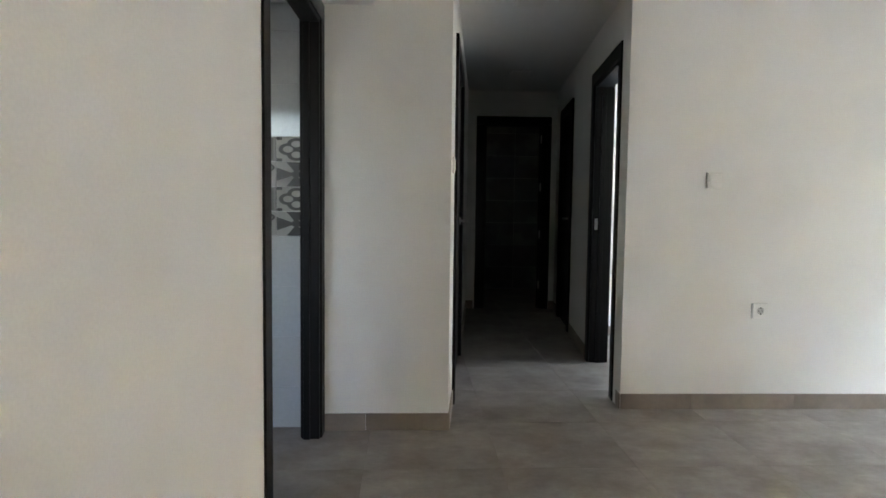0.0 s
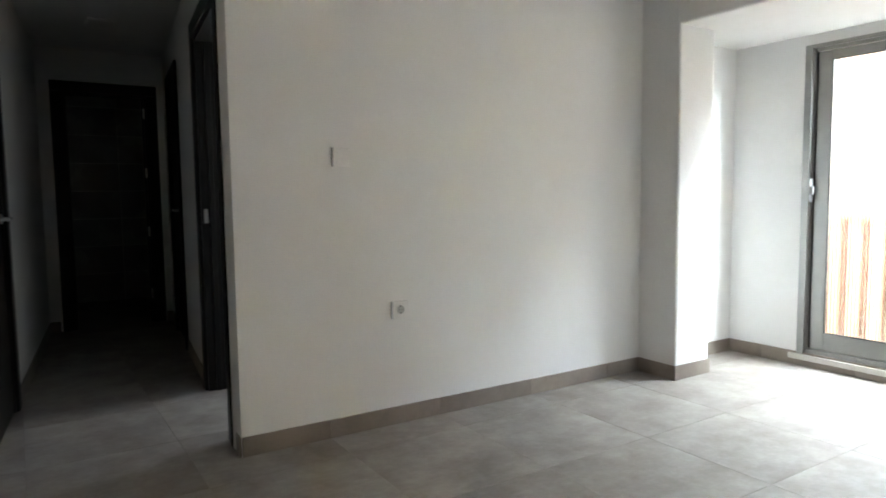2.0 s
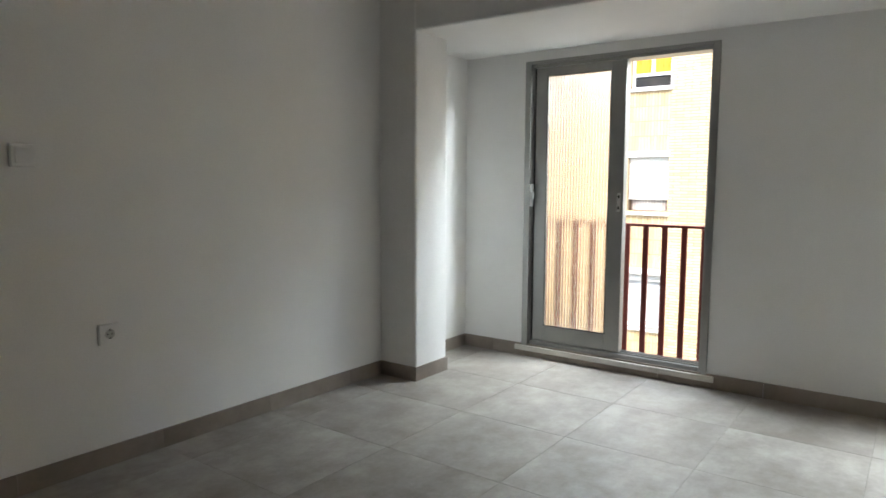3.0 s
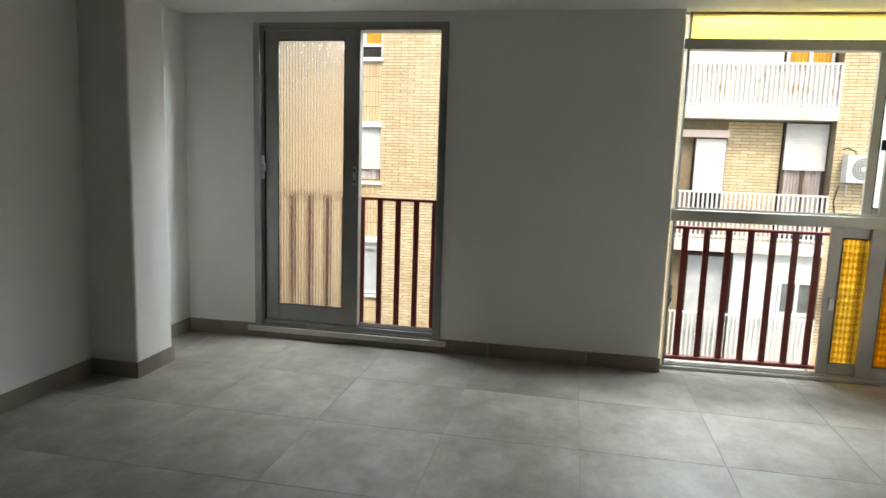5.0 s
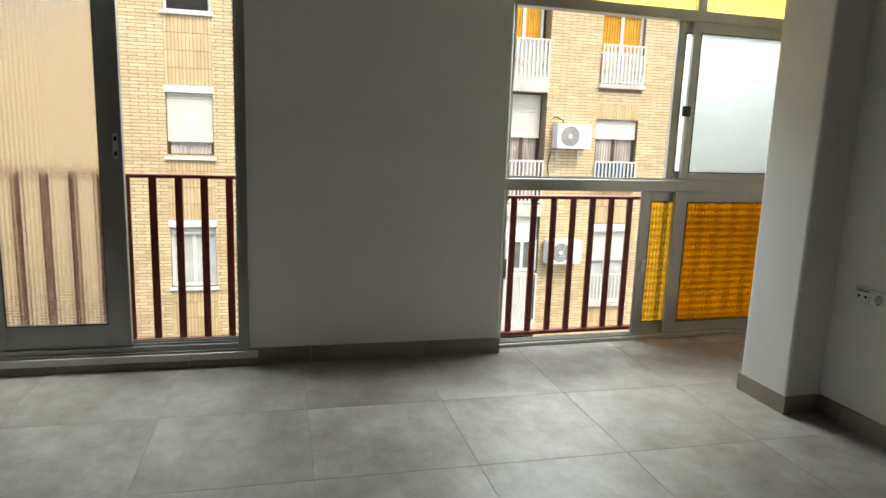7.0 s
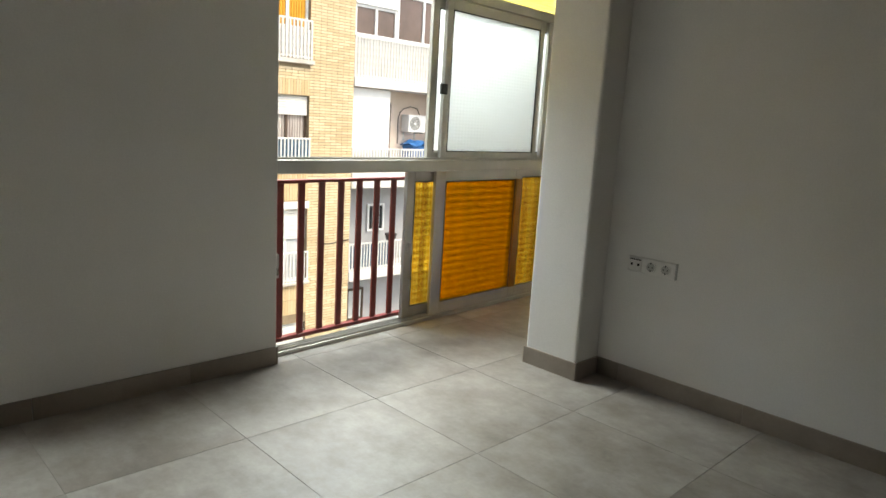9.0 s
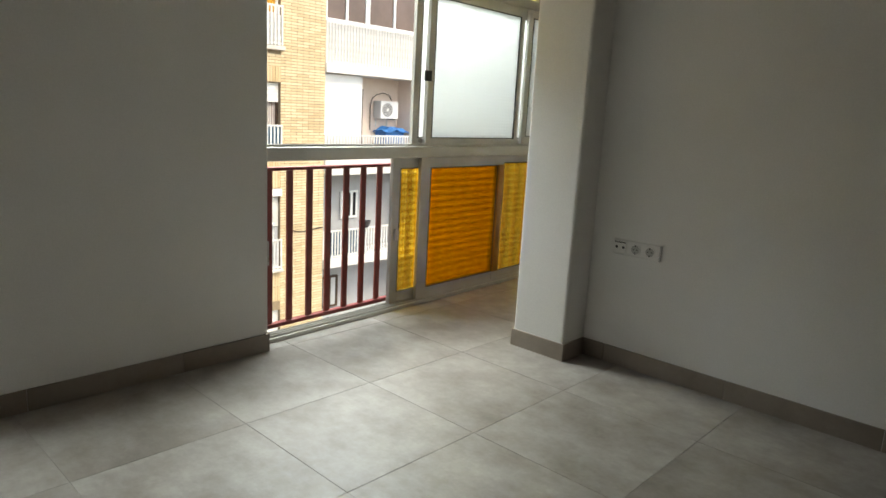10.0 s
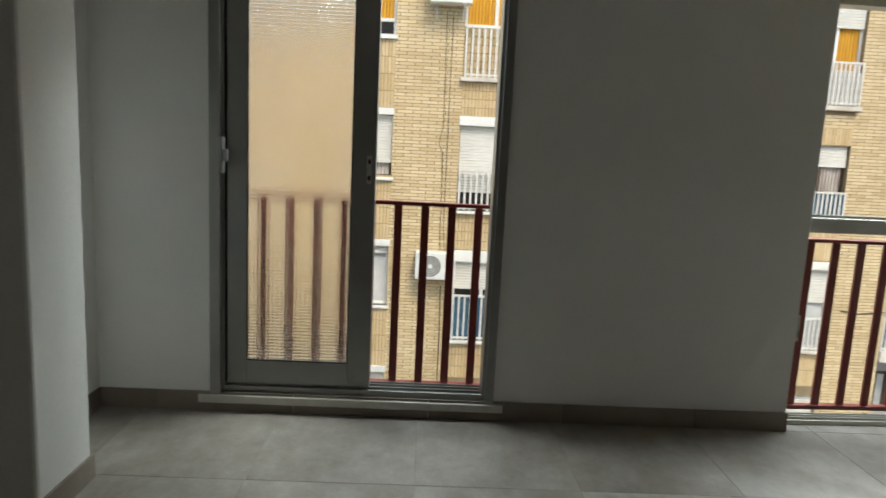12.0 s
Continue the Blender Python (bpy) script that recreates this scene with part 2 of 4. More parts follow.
def pane_material(name, colour, rough, scale, relief, diffuse=0.0, across=True, ior=1.2, clear=0.0, depth=0.004):
    """Patterned see-through sheet: refraction, with fine ribs pressed into it both ways."""
    m, nt, b = material(name, rough)
    b.inputs["Base Color"].default_value = (*colour, 1)
    b.inputs["Transmission Weight"].default_value = 1.0
    b.inputs["IOR"].default_value = ior
    co = coords(nt)
    level = node(nt, "TexWave", Scale=scale, Distortion=0.4, Detail=1.0)
    level.bands_direction = "Z"
    nt.links.new(co, level.inputs["Vector"])
    height = level.outputs["Fac"]
    if across:
        upright = node(nt, "TexWave", Scale=scale * 0.7, Distortion=0.4, Detail=1.0)
        upright.bands_direction = "X"
        nt.links.new(co, upright.inputs["Vector"])
        add = nt.nodes.new("ShaderNodeMath")
        nt.links.new(height, add.inputs[0])
        half = nt.nodes.new("ShaderNodeMath")
        half.operation = "MULTIPLY"
        half.inputs[1].default_value = 0.6
        nt.links.new(upright.outputs["Fac"], half.inputs[0])
        nt.links.new(half.outputs[0], add.inputs[1])
        height = add.outputs[0]
    bump(nt, b, height, relief, depth)
    if diffuse:
        t = nt.nodes.new("ShaderNodeBsdfTranslucent")
        t.inputs["Color"].default_value = (*colour, 1)
        mx = nt.nodes.new("ShaderNodeMixShader")
        mx.inputs[0].default_value = diffuse
        nt.links.new(b.outputs[0], mx.inputs[1])
        nt.links.new(t.outputs[0], mx.inputs[2])
        nt.links.new(mx.outputs[0], nt.nodes["Material Output"].inputs["Surface"])
    if clear:
        t = nt.nodes.new("ShaderNodeBsdfTransparent")
        t.inputs["Color"].default_value = (*colour, 1)
        m2 = nt.nodes.new("ShaderNodeMixShader")
        m2.inputs[0].default_value = clear
        nt.links.new(mx.outputs[0], m2.inputs[1])
        nt.links.new(t.outputs[0], m2.inputs[2])
        nt.links.new(m2.outputs[0], nt.nodes["Material Output"].inputs["Surface"])
    return m


def ribbed_plastic(name):
    """Amber sheet with narrow upright ribs and wavy level ripples; their glints and dark bands are put into the colour.
    """
    m, nt, b = material(name, 0.10)
    b.inputs["Base Color"].default_value = (0.90, 0.64, 0.13, 1)
    b.inputs["Transmission Weight"].default_value = 1.0
    b.inputs["IOR"].default_value = 1.25
    co = coords(nt)
    ribs = node(nt, "TexWave", Scale=13.0, Distortion=0.3, Detail=1.0)
    ribs.bands_direction = "X"
    ripples = node(nt, "TexWave", Scale=7.5, Distortion=0.7, Detail=2.0)
    ripples.bands_direction = "Z"
    for n in (ribs, ripples):
        nt.links.new(co, n.inputs["Vector"])
    add = nt.nodes.new("ShaderNodeMath")
    add.operation = "MULTIPLY_ADD"
    nt.links.new(ribs.outputs["Fac"], add.inputs[0])
    add.inputs[1].default_value = 1.5
    nt.links.new(ripples.outputs["Fac"], add.inputs[2])
    half = nt.nodes.new("ShaderNodeMath")
    half.operation = "MULTIPLY"
    half.inputs[1].default_value = 0.38
    nt.links.new(add.outputs[0], half.inputs[0])
    bump(nt, b, half.outputs[0], 0.9, 0.006)
    # pale crests and deep troughs: the ribs' play of light is in the colour
    through_colour = ramp(nt, half.outputs[0], [(0.12, (0.60, 0.39, 0.045)), (0.50, (0.80, 0.58, 0.11)), (0.88, (0.98, 0.84, 0.36))])
    t = nt.nodes.new("ShaderNodeBsdfTransparent")
    nt.links.new(through_colour, t.inputs["Color"])
    d = nt.nodes.new("ShaderNodeBsdfTranslucent")
    nt.links.new(through_colour, d.inputs["Color"])
    m1, m2 = nt.nodes.new("ShaderNodeMixShader"), nt.nodes.new("ShaderNodeMixShader")
    m1.inputs[0].default_value = 0.40
    nt.links.new(b.outputs[0], m1.inputs[1])
    nt.links.new(d.outputs[0], m1.inputs[2])
    m2.inputs[0].default_value = 0.66
    nt.links.new(m1.outputs[0], m2.inputs[1])
    nt.links.new(t.outputs[0], m2.inputs[2])
    nt.links.new(m2.outputs[0], nt.nodes["Material Output"].inputs["Surface"])
    return m


FLOOR_TILE = floor_tile_material()
SKIRT_TILE = mottled("taupe_skirting_tile", (0.16, 0.128, 0.102), (0.34, 0.288, 0.24), 1.8, 0.42, fine=60.0, bumped=0.08, depth=0.001, shuffle=True, spread=(0.3, 0.7))
WHITE_TILE = mottled("white_glazed_wall_tile", (0.70, 0.70, 0.68), (0.74, 0.74, 0.72), 1.0, 0.08, bumped=0.0, shuffle=True)
GREY_TILE = mottled("grey_bathroom_tile", (0.24, 0.23, 0.22), (0.36, 0.35, 0.33), 1.6, 0.25, shuffle=True)
DECOR_TILES = [decor_tile_material(k) for k in ("star", "ogee", "quatrefoil", "squares")]
BRICK = brick_material("yellow_facing_brick", (0.63, 0.48, 0.28), (0.71, 0.56, 0.345), (0.77, 0.63, 0.41))
SOLDIER = brick_material("yellow_soldier_brick", (0.60, 0.44, 0.24), (0.66, 0.50, 0.29), (0.70, 0.54, 0.33))
REEDED = pane_material("reeded_cream_glass", (0.92, 0.86, 0.77), 0.24, 22.0, 1.0, ior=1.36, depth=0.0052)
FROSTED = pane_material("white_frosted_glass", (0.66, 0.67, 0.66), 0.6, 16.0, 0.18, 0.30, clear=0.10)
AMBER = ribbed_plastic("amber_ribbed_plastic")
YELLOW = pane_material("yellow_translucent_plastic", (0.66, 0.535, 0.18), 0.45, 16.0, 0.3, 0.20, clear=0.15)


# ---- building helpers ----
def box(bm, x0, x1, y0, y1, z0, z1, bev=0.0):
    made = bmesh.ops.create_cube(bm, size=1.0)["verts"]
    for v in made:
        v.co = Vector(((x0 + x1) / 2 + v.co.x * (x1 - x0), (y0 + y1) / 2 + v.co.y * (y1 - y0), (z0 + z1) / 2 + v.co.z * (z1 - z0)))
    if bev:
        edges = list({e for v in made for e in v.link_edges})
        bmesh.ops.bevel(bm, geom=edges, offset=bev, segments=2, affect="EDGES", profile=0.5)


def rod(bm, a, c, r, sides=10, r2=None):
    a, c = Vector(a), Vector(c)
    made = bmesh.ops.create_cone(bm, cap_ends=True, segments=sides, radius1=r, radius2=r if r2 is None else r2, depth=(c - a).length)["verts"]
    bmesh.ops.transform(bm, matrix=Matrix.Translation((a + c) / 2) @ (c - a).to_track_quat("Z", "Y").to_matrix().to_4x4(), verts=made)


def mesh_of(name, bm, mat):
    me = bpy.data.meshes.new(name)
    bm.normal_update()
    bm.to_mesh(me)
    bm.free()
    me.materials.append(mat)
    return me


def part(name, bm, mat, parent, label=""):
    ob = new(name, mesh_of(name, bm, mat))
    ob.parent = parent
    return tagged(ob, label)


def slab(name, mat, parent, *dims, bev=0.0, label=""):
    bm = bmesh.new()
    box(bm, *dims, bev)
    return part(name, bm, mat, parent, label)


def thing(name, m, label, category, group="", kind=""):
    ob = new(name)
    ob.matrix_world = m
    ob.empty_display_size = 0.1
    return tagged(ob, label, category, group, kind)


def frame_of(p0, p1, z=0.0):
    """u runs along the wall from p0 to p1, v points out of its visible face."""
    return pose(p0[0], p0[1], z, 0, 0, math.degrees(math.atan2(p1[1] - p0[1], p1[0] - p0[0])))


def length(p0, p1):
    return math.hypot(p1[0] - p0[0], p1[1] - p0[1])


def wall(name, p0, p1, z1, thick, openings=(), label="white painted plaster wall", z0=-0.02, mat=None):
    """A wall from p0 to p1 with openings (u0, u1, bottom, top) through it."""
    n = length(p0, p1)
    bm = bmesh.new()
    cuts = [0.0]
    for u0, u1, zb, zt in sorted(openings):
        box(bm, cuts[-1], u0, -thick, 0, z0, z1)
        if zb > z0:
            box(bm, u0, u1, -thick, 0, z0, zb)
        if zt < z1:
            box(bm, u0, u1, -thick, 0, zt, z1)
        cuts.append(u1)
    box(bm, cuts[-1], n, -thick, 0, z0, z1)
    bmesh.ops.remove_doubles(bm, verts=bm.verts, dist=0.0005)
    ob = new(name, mesh_of(name, bm, mat or PLASTER))
    ob.matrix_world = frame_of(p0, p1)
    return tagged(ob, label, "wall", kind="structure")


def skirting(p0, p1, parent, first=0.6, skip=(), high=0.088, ends=(0.0, 0.0)):
    """Skirting tiles, each a piece of its own, in lengths of 0.6 m."""
    m = frame_of(p0, p1)
    n = length(p0, p1) + ends[1]
    u = -ends[0]
    stops = [first + 0.6 * k for k in range(12)] + [n]
    for a, c in skip:
        stops += [a, c]
    for stop in sorted(set(s for s in stops if s <= n + 1e-6)):
        if stop - u > 0.01 and not any(a - 1e-6 <= u and stop <= c + 1e-6 for a, c in skip):
            bm = bmesh.new()
            box(bm, u + 0.001, stop - 0.001, 0.0, 0.009, 0.0, high, 0.0015)
            ob = new("skirting_tile", mesh_of("skirting_tile", bm, SKIRT_TILE))
            ob.parent = parent
            ob.matrix_basis = m
        u = max(u, stop)


# ---- the shell ----
ROOM_H, HALL_H, BEAM_Z = 2.43, 2.38, 2.085
NW, NE = (1.288, 3.918), (3.780, 3.888)
LW0, LW1 = (0.284, 3.585), (0.71, 7.51)
RW1 = (1.69, 7.51)
DW = (-0.350, 3.585)
DS = (-0.52, -2.0)
GLZ0, GLZ1 = (4.835, 0.785), (4.975, -2.435)

baseboard = tagged(new("baseboard"), "taupe ceramic skirting tiles along the white walls", "skirting", kind="structure")

fb = bmesh.new()
plan = [(-3.4, -2.7), (4.975, -2.7), (4.84, 0.79), (4.776, 0.81), (4.776, 9.6), (-3.4, 9.6)]
fb.faces.new([fb.verts.new((x, y, -0.0018)) for x, y in plan])
for f in bmesh.ops.extrude_face_region(fb, geom=fb.faces[:])["geom"]:
    if isinstance(f, bmesh.types.BMVert):
        f.co.z = -0.25
bmesh.ops.recalc_face_normals(fb, faces=fb.faces[:])
tagged(new("floor", mesh_of("floor", fb, GROUT)), "grey grout bed under the floor tiles", "floor", kind="structure")
floor = bpy.data.objects["floor"]

wall("wall_north", (NE[0] + 0.02, NE[1]), NW, ROOM_H, 0.14)
# pillar at the old facade line and the recess behind it
pb = bmesh.new()
box(pb, 3.783, 4.10, 3.61, 4.1, -0.02, ROOM_H, 0.012)
tagged(new("pillar_north", mesh_of("pillar_north", pb, PLASTER)), "white plastered pillar with softly rounded corners", "pillar", kind="structure")
wall("wall_recess", (4.88, 3.885), (4.05, 3.885), ROOM_H, 0.14)
E_N = (4.726, 3.89)
E_S = (4.726, 0.816)
WIN_A, WIN_B = 2.16 - 0.816, 3.385 - 0.816
wall("wall_east", E_S, E_N, ROOM_H, 0.16, [(WIN_A, WIN_B, 0.055, 2.02)])
ps = bmesh.new()
box(ps, 3.727, 4.034, -0.61, -0.223, -0.02, ROOM_H, 0.012)
tagged(new("pillar_south", mesh_of("pillar_south", ps, PLASTER)), "white plastered pillar with softly rounded corners", "pillar", kind="structure")
wall("wall_south", (1.45, -0.412), (3.74, -0.405), ROOM_H, 0.14)
wall("wall_entry_side", (1.45, -2.0), (1.45, -0.412), ROOM_H, 0.12)
wall("wall_entry_end", (-0.52, -2.0), (1.57, -2.0), ROOM_H, 0.12)
wall("wall_balcony_south", (3.9, -2.435), (5.2, -2.435), ROOM_H, 0.14)
wall("wall_balcony_west", (4.02, -0.56), (4.02, -2.435), ROOM_H, 0.12)
KD0, KD1 = 0.095, 1.135
wall("wall_west", DW, DS, ROOM_H, 0.085, [(KD0, KD1, -0.02, 2.03)])
wall("wall_block", (LW0[0], 3.585), (-0.36, 3.585), ROOM_H, 0.05)
wall("wall_hall_west", LW1, LW0, HALL_H + 0.1, 0.12, [(3.948 - 1.66, 3.948 - 0.50, -0.02, 2.03)])
wall("wall_hall_east", (1.2905, 3.950), RW1, HALL_H + 0.1, 0.12, [(0.20, 1.10, -0.02, 2.03), (2.30, 3.05, -0.02, 2.03)])
wall("wall_hall_end", (2.3, 7.51), (0.1, 7.51), ROOM_H + 0.1, 0.12, [(0.75, 1.42, -0.02, 2.03)])

cb = bmesh.new()
box(cb, -0.9, 4.96, -2.44, 4.0, ROOM_H, ROOM_H + 0.2)
tagged(new("ceiling", mesh_of("ceiling", cb, CEILING)), "white painted ceiling of the living room", "ceiling", kind="structure")
cb = bmesh.new()
box(cb, 0.1, 1.95, 3.95, 7.6, HALL_H, HALL_H + 0.2)
tagged(new("ceiling_hall", mesh_of("ceiling_hall", cb, CEILING)), "white painted ceiling of the corridor", "ceiling", kind="structure")
cb = bmesh.new()
box(cb, 3.780, 4.90, -2.43, 3.609, BEAM_Z, ROOM_H - 0.004)
bmesh.ops.bevel(cb, geom=[e for e in cb.edges if all(v.co.x < 3.82 and v.co.z < 2.2 for v in e.verts)], offset=0.015, segments=3, affect="EDGES", profile=0.5)
box(cb, 4.102, 4.90, 3.609, 3.884, BEAM_Z, ROOM_H - 0.004)
tagged(new("beam_east", mesh_of("beam_east", cb, PLASTER)), "white plastered lowered soffit over the former balcony", "ceiling", kind="structure")
cb = bmesh.new()
box(cb, -0.62, -0.10, -2.0, 3.583, 2.118, ROOM_H - 0.004, 0.006)
tagged(new("beam_west", mesh_of("beam_west", cb, PLASTER)), "white plastered beam above the kitchen door", "ceiling", kind="structure")

# rooms seen through the doors
wall("wall_kitchen_far", (-0.36, 3.645), (-2.9, 3.645), ROOM_H, 0.12)
wall("wall_kitchen_side", (-2.8, 3.75), (-2.8, -0.9), ROOM_H, 0.12)
wall("wall_kitchen_back", (-2.9, -0.9), (-0.50, -0.9), ROOM_H, 0.12, [(0.45, 1.75, 1.0, 2.2)])
cb = bmesh.new()
box(cb, -2.95, -0.44, -1.05, 3.8, ROOM_H, ROOM_H + 0.15)
tagged(new("ceiling_kitchen", mesh_of("ceiling_kitchen", cb, CEILING)), "white painted ceiling of the kitchen", "ceiling", kind="structure")
wall("wall_bedroom_side", (4.2, 6.0), (1.55, 6.0), ROOM_H, 0.12)
wall("wall_bedroom_east", (4.2, 3.98), (4.2, 6.1), ROOM_H, 0.12, [(0.35, 1.8, 0.5, 2.2)])
cb = bmesh.new()
box(cb, 1.40, 4.4, 3.95, 6.2, ROOM_H, ROOM_H + 0.15)
tagged(new("ceiling_bedroom", mesh_of("ceiling_bedroom", cb, CEILING)), "white painted ceiling of the side room", "ceiling", kind="structure")
wall("wall_bathroom_far", (2.2, 9.2), (-0.2, 9.2), ROOM_H, 0.12)
wall("wall_bathroom_east", (2.1, 7.5), (2.1, 9.3), ROOM_H, 0.12)
wall("wall_bathroom_west", (0.1, 9.3), (0.1, 7.4), ROOM_H, 0.12)
cb = bmesh.new()
box(cb, -0.1, 2.1, 7.5, 9.4, ROOM_H, ROOM_H + 0.15)
tagged(new("ceiling_bathroom", mesh_of("ceiling_bathroom", cb, CEILING)), "white painted ceiling of the bathroom", "ceiling", kind="structure")
wall("wall_room_west_back", (-1.2, 5.9), (-1.2, 3.7), ROOM_H, 0.1)
wall("wall_room_west_side", (0.4, 5.9), (-1.3, 5.9), ROOM_H, 0.1)
cb = bmesh.new()
box(cb, -1.3, 0.42, 3.7, 6.0, ROOM_H, ROOM_H + 0.15)
tagged(new("ceiling_west_room", mesh_of("ceiling_west_room", cb, CEILING)), "white painted ceiling of the west room", "ceiling", kind="structure")


# ---- doors ----
def door(name, p0, p1, u0, u1, label, leaf=None, hinges=False, thick=0.12, strike=None, t=0.018):
    """A dark lining with flat casings on both faces; leaf 'shut' or 'open'."""
    d = thing(name, frame_of(p0, p1), label, "door", kind="structure")
    w, h = 0.075, 2.03
    for face, name2 in ((0.0, "casing"), (-thick - t, "casing")):
        for a, c in ((u0 - w, u0 + 0.012), (u1 - 0.012, u1 + w)):
            slab(name2, WENGE, d, a, c, face, face + t, 0.0, h - 0.012, bev=0.003)
        slab("head_casing", WENGE, d, u0 - w, u1 + w, face, face + t, h - 0.010, h + w, bev=0.003)
    slab("jamb", WENGE, d, u0 - 0.001, u0 + 0.028, -thick, 0.0, 0.0, h - 0.03)
    slab("jamb", WENGE, d, u1 - 0.028, u1 + 0.001, -thick, 0.0, 0.0, h - 0.03)
    slab("head_jamb", WENGE, d, u0, u1, -thick, 0.0, h - 0.028, h + 0.001)
    for a, c in ((u0 + 0.028, u0 + 0.042), (u1 - 0.042, u1 - 0.028)):
        slab("stop", WENGE, d, a, c, -0.075, -0.045, 0.0, h - 0.03, bev=0.002)
    if leaf == "shut":
        lf = slab("door_leaf", WENGE, d, u0 + 0.030, u1 - 0.030, -0.044, -0.006, 0.006, h - 0.031, bev=0.002)
        hb = bmesh.new()
        for z in (0.28, 0.98, 1.34):
            box(hb, u0 + 0.13, u1 - 0.13, -0.008, -0.003, z, z + 0.012 if z > 1 else z + 0.05, 0.001)
        part("panel_moulding", hb, WENGE, lf)
        handle(lf, u0 + 0.085, -0.006, 1)
    if strike is not None:
        slab("strike_plate", ALU, d, strike - 0.0015, strike + 0.0015, -0.036, -0.014, 0.98, 1.06, bev=0.0005, label="dull grey strike plate")
    if hinges:
        for z in (0.22, 0.78, 1.30, 1.82):
            hb = bmesh.new()
            rod(hb, (u0 + 0.035, 0.012, z), (u0 + 0.035, 0.012, z + 0.09), 0.008)
            box(hb, u0 + 0.026, u0 + 0.031, -0.03, 0.010, z, z + 0.09)
            part("hinge", hb, STEEL, d, "bright steel hinge")
    return d


def handle(parent, u, v, side):
    hb = bmesh.new()
    rod(hb, (u, v, 1.03), (u, v + 0.012, 1.03), 0.026, 20)
    rod(hb, (u, v + 0.01, 1.03), (u, v + 0.055, 1.03), 0.010, 12)
    rod(hb, (u - 0.01 * side, v + 0.05, 1.03), (u + 0.12 * side, v + 0.05, 1.03), 0.009, 12)
    part("door_handle", hb, STEEL, parent, "brushed steel lever handle")


door("door_1", DW, DS, KD0, KD1, "dark wenge door frame of the kitchen, leaf out of sight", t=0.010, thick=0.085)
door("door_2", LW1, LW0, 3.948 - 1.66, 3.948 - 0.50, "shut dark wenge door in the white corridor wall", "shut")
door("door_3", (1.2905, 3.950), RW1, 0.20, 1.10, "open dark wenge doorway to a white room", strike=1.071)
door("door_4", (1.2905, 3.950), RW1, 2.30, 3.05, "shut dark wenge door at the corridor end", "shut")
door("door_5", (1.82, 7.51), (0.60, 7.51), 0.27, 0.94, "open dark wenge doorway to an unlit bathroom", hinges=True)

# ---- skirting ----
skirting(NE, NW, baseboard, first=0.28)
skirting((3.783, 3.61), (3.783, 3.885), baseboard)
skirting((4.10, 3.61), (3.783, 3.61), baseboard, ends=(0.009, 0.009))
skirting((4.726, 3.885), (4.10, 3.885), baseboard)
skirting(E_S, E_N, baseboard, first=0.42)
skirting((4.83, 0.816), (4.726, 0.816), baseboard, ends=(0.0, 0.009))
skirting((1.45, -0.412), (3.727, -0.405), baseboard, first=0.35)
skirting((3.727, -0.405), (3.727, -0.223), baseboard)
skirting((3.727, -0.223), (4.034, -0.223), baseboard, ends=(0.009, 0.009))
skirting((4.034, -0.223), (4.034, -0.61), baseboard)
skirting((LW0[0], 3.585), (-0.345, 3.585), baseboard, first=0.42, ends=(0.009, 0))
skirting(LW1, LW0, baseboard, skip=[(3.948 - 1.735, 3.948 - 0.425)])
skirting(NW, RW1, baseboard, skip=[(0.125, 1.175), (2.225, 3.125)])
skirting((1.69, 7.51), (0.71, 7.51), baseboard, skip=[(0.06, 0.90)])
skirting(DW, DS, baseboard, skip=[(0.0, 1.21)])
skirting((4.2, 6.0), (1.55, 6.0), baseboard)

# ---- balcony door with a fixed reeded pane ----
EAST = frame_of((4.726, -0.24), (4.726, 0.76))
win = thing("window_1", EAST, "grey aluminium sliding balcony door, one half open, reeded glass", "window", kind="structure")
wy0, wy1, wz0, wz1 = 2.40, 3.625, 0.055, 2.02
for a, c in ((2.388, 2.425), (3.595, 3.640)):
    slab("casing", ALU, win, a, c, -0.01, 0.012, 0.078, 2.021, bev=0.002)
slab("head_casing", ALU, win, 2.426, 3.594, -0.01, 0.012, 1.998, 2.021, bev=0.002)
slab("window_sill", MARBLE, win, 2.345, 3.69, -0.159, 0.022, 0.040, 0.076, bev=0.004, label="cream stone threshold")
for a, c in ((2.402, 2.440), (3.585, 3.623)):
    slab("frame_post", ALU, win, a, c, -0.13, -0.012, 0.077, 2.018, bev=0.002)
slab("frame_head", ALU, win, 2.441, 3.584, -0.13, -0.012, 1.978, 2.018, bev=0.002)
slab("bottom_track", ALU, win, 2.441, 3.584, -0.13, -0.012, 0.077, 0.112, bev=0.002)
tb = bmesh.new()
for v in (-0.035, -0.075, -0.105):
    box(tb, 2.442, 3.583, v - 0.004, v + 0.004, 0.112, 0.122)
part("track_rails", tb, ALU, win)


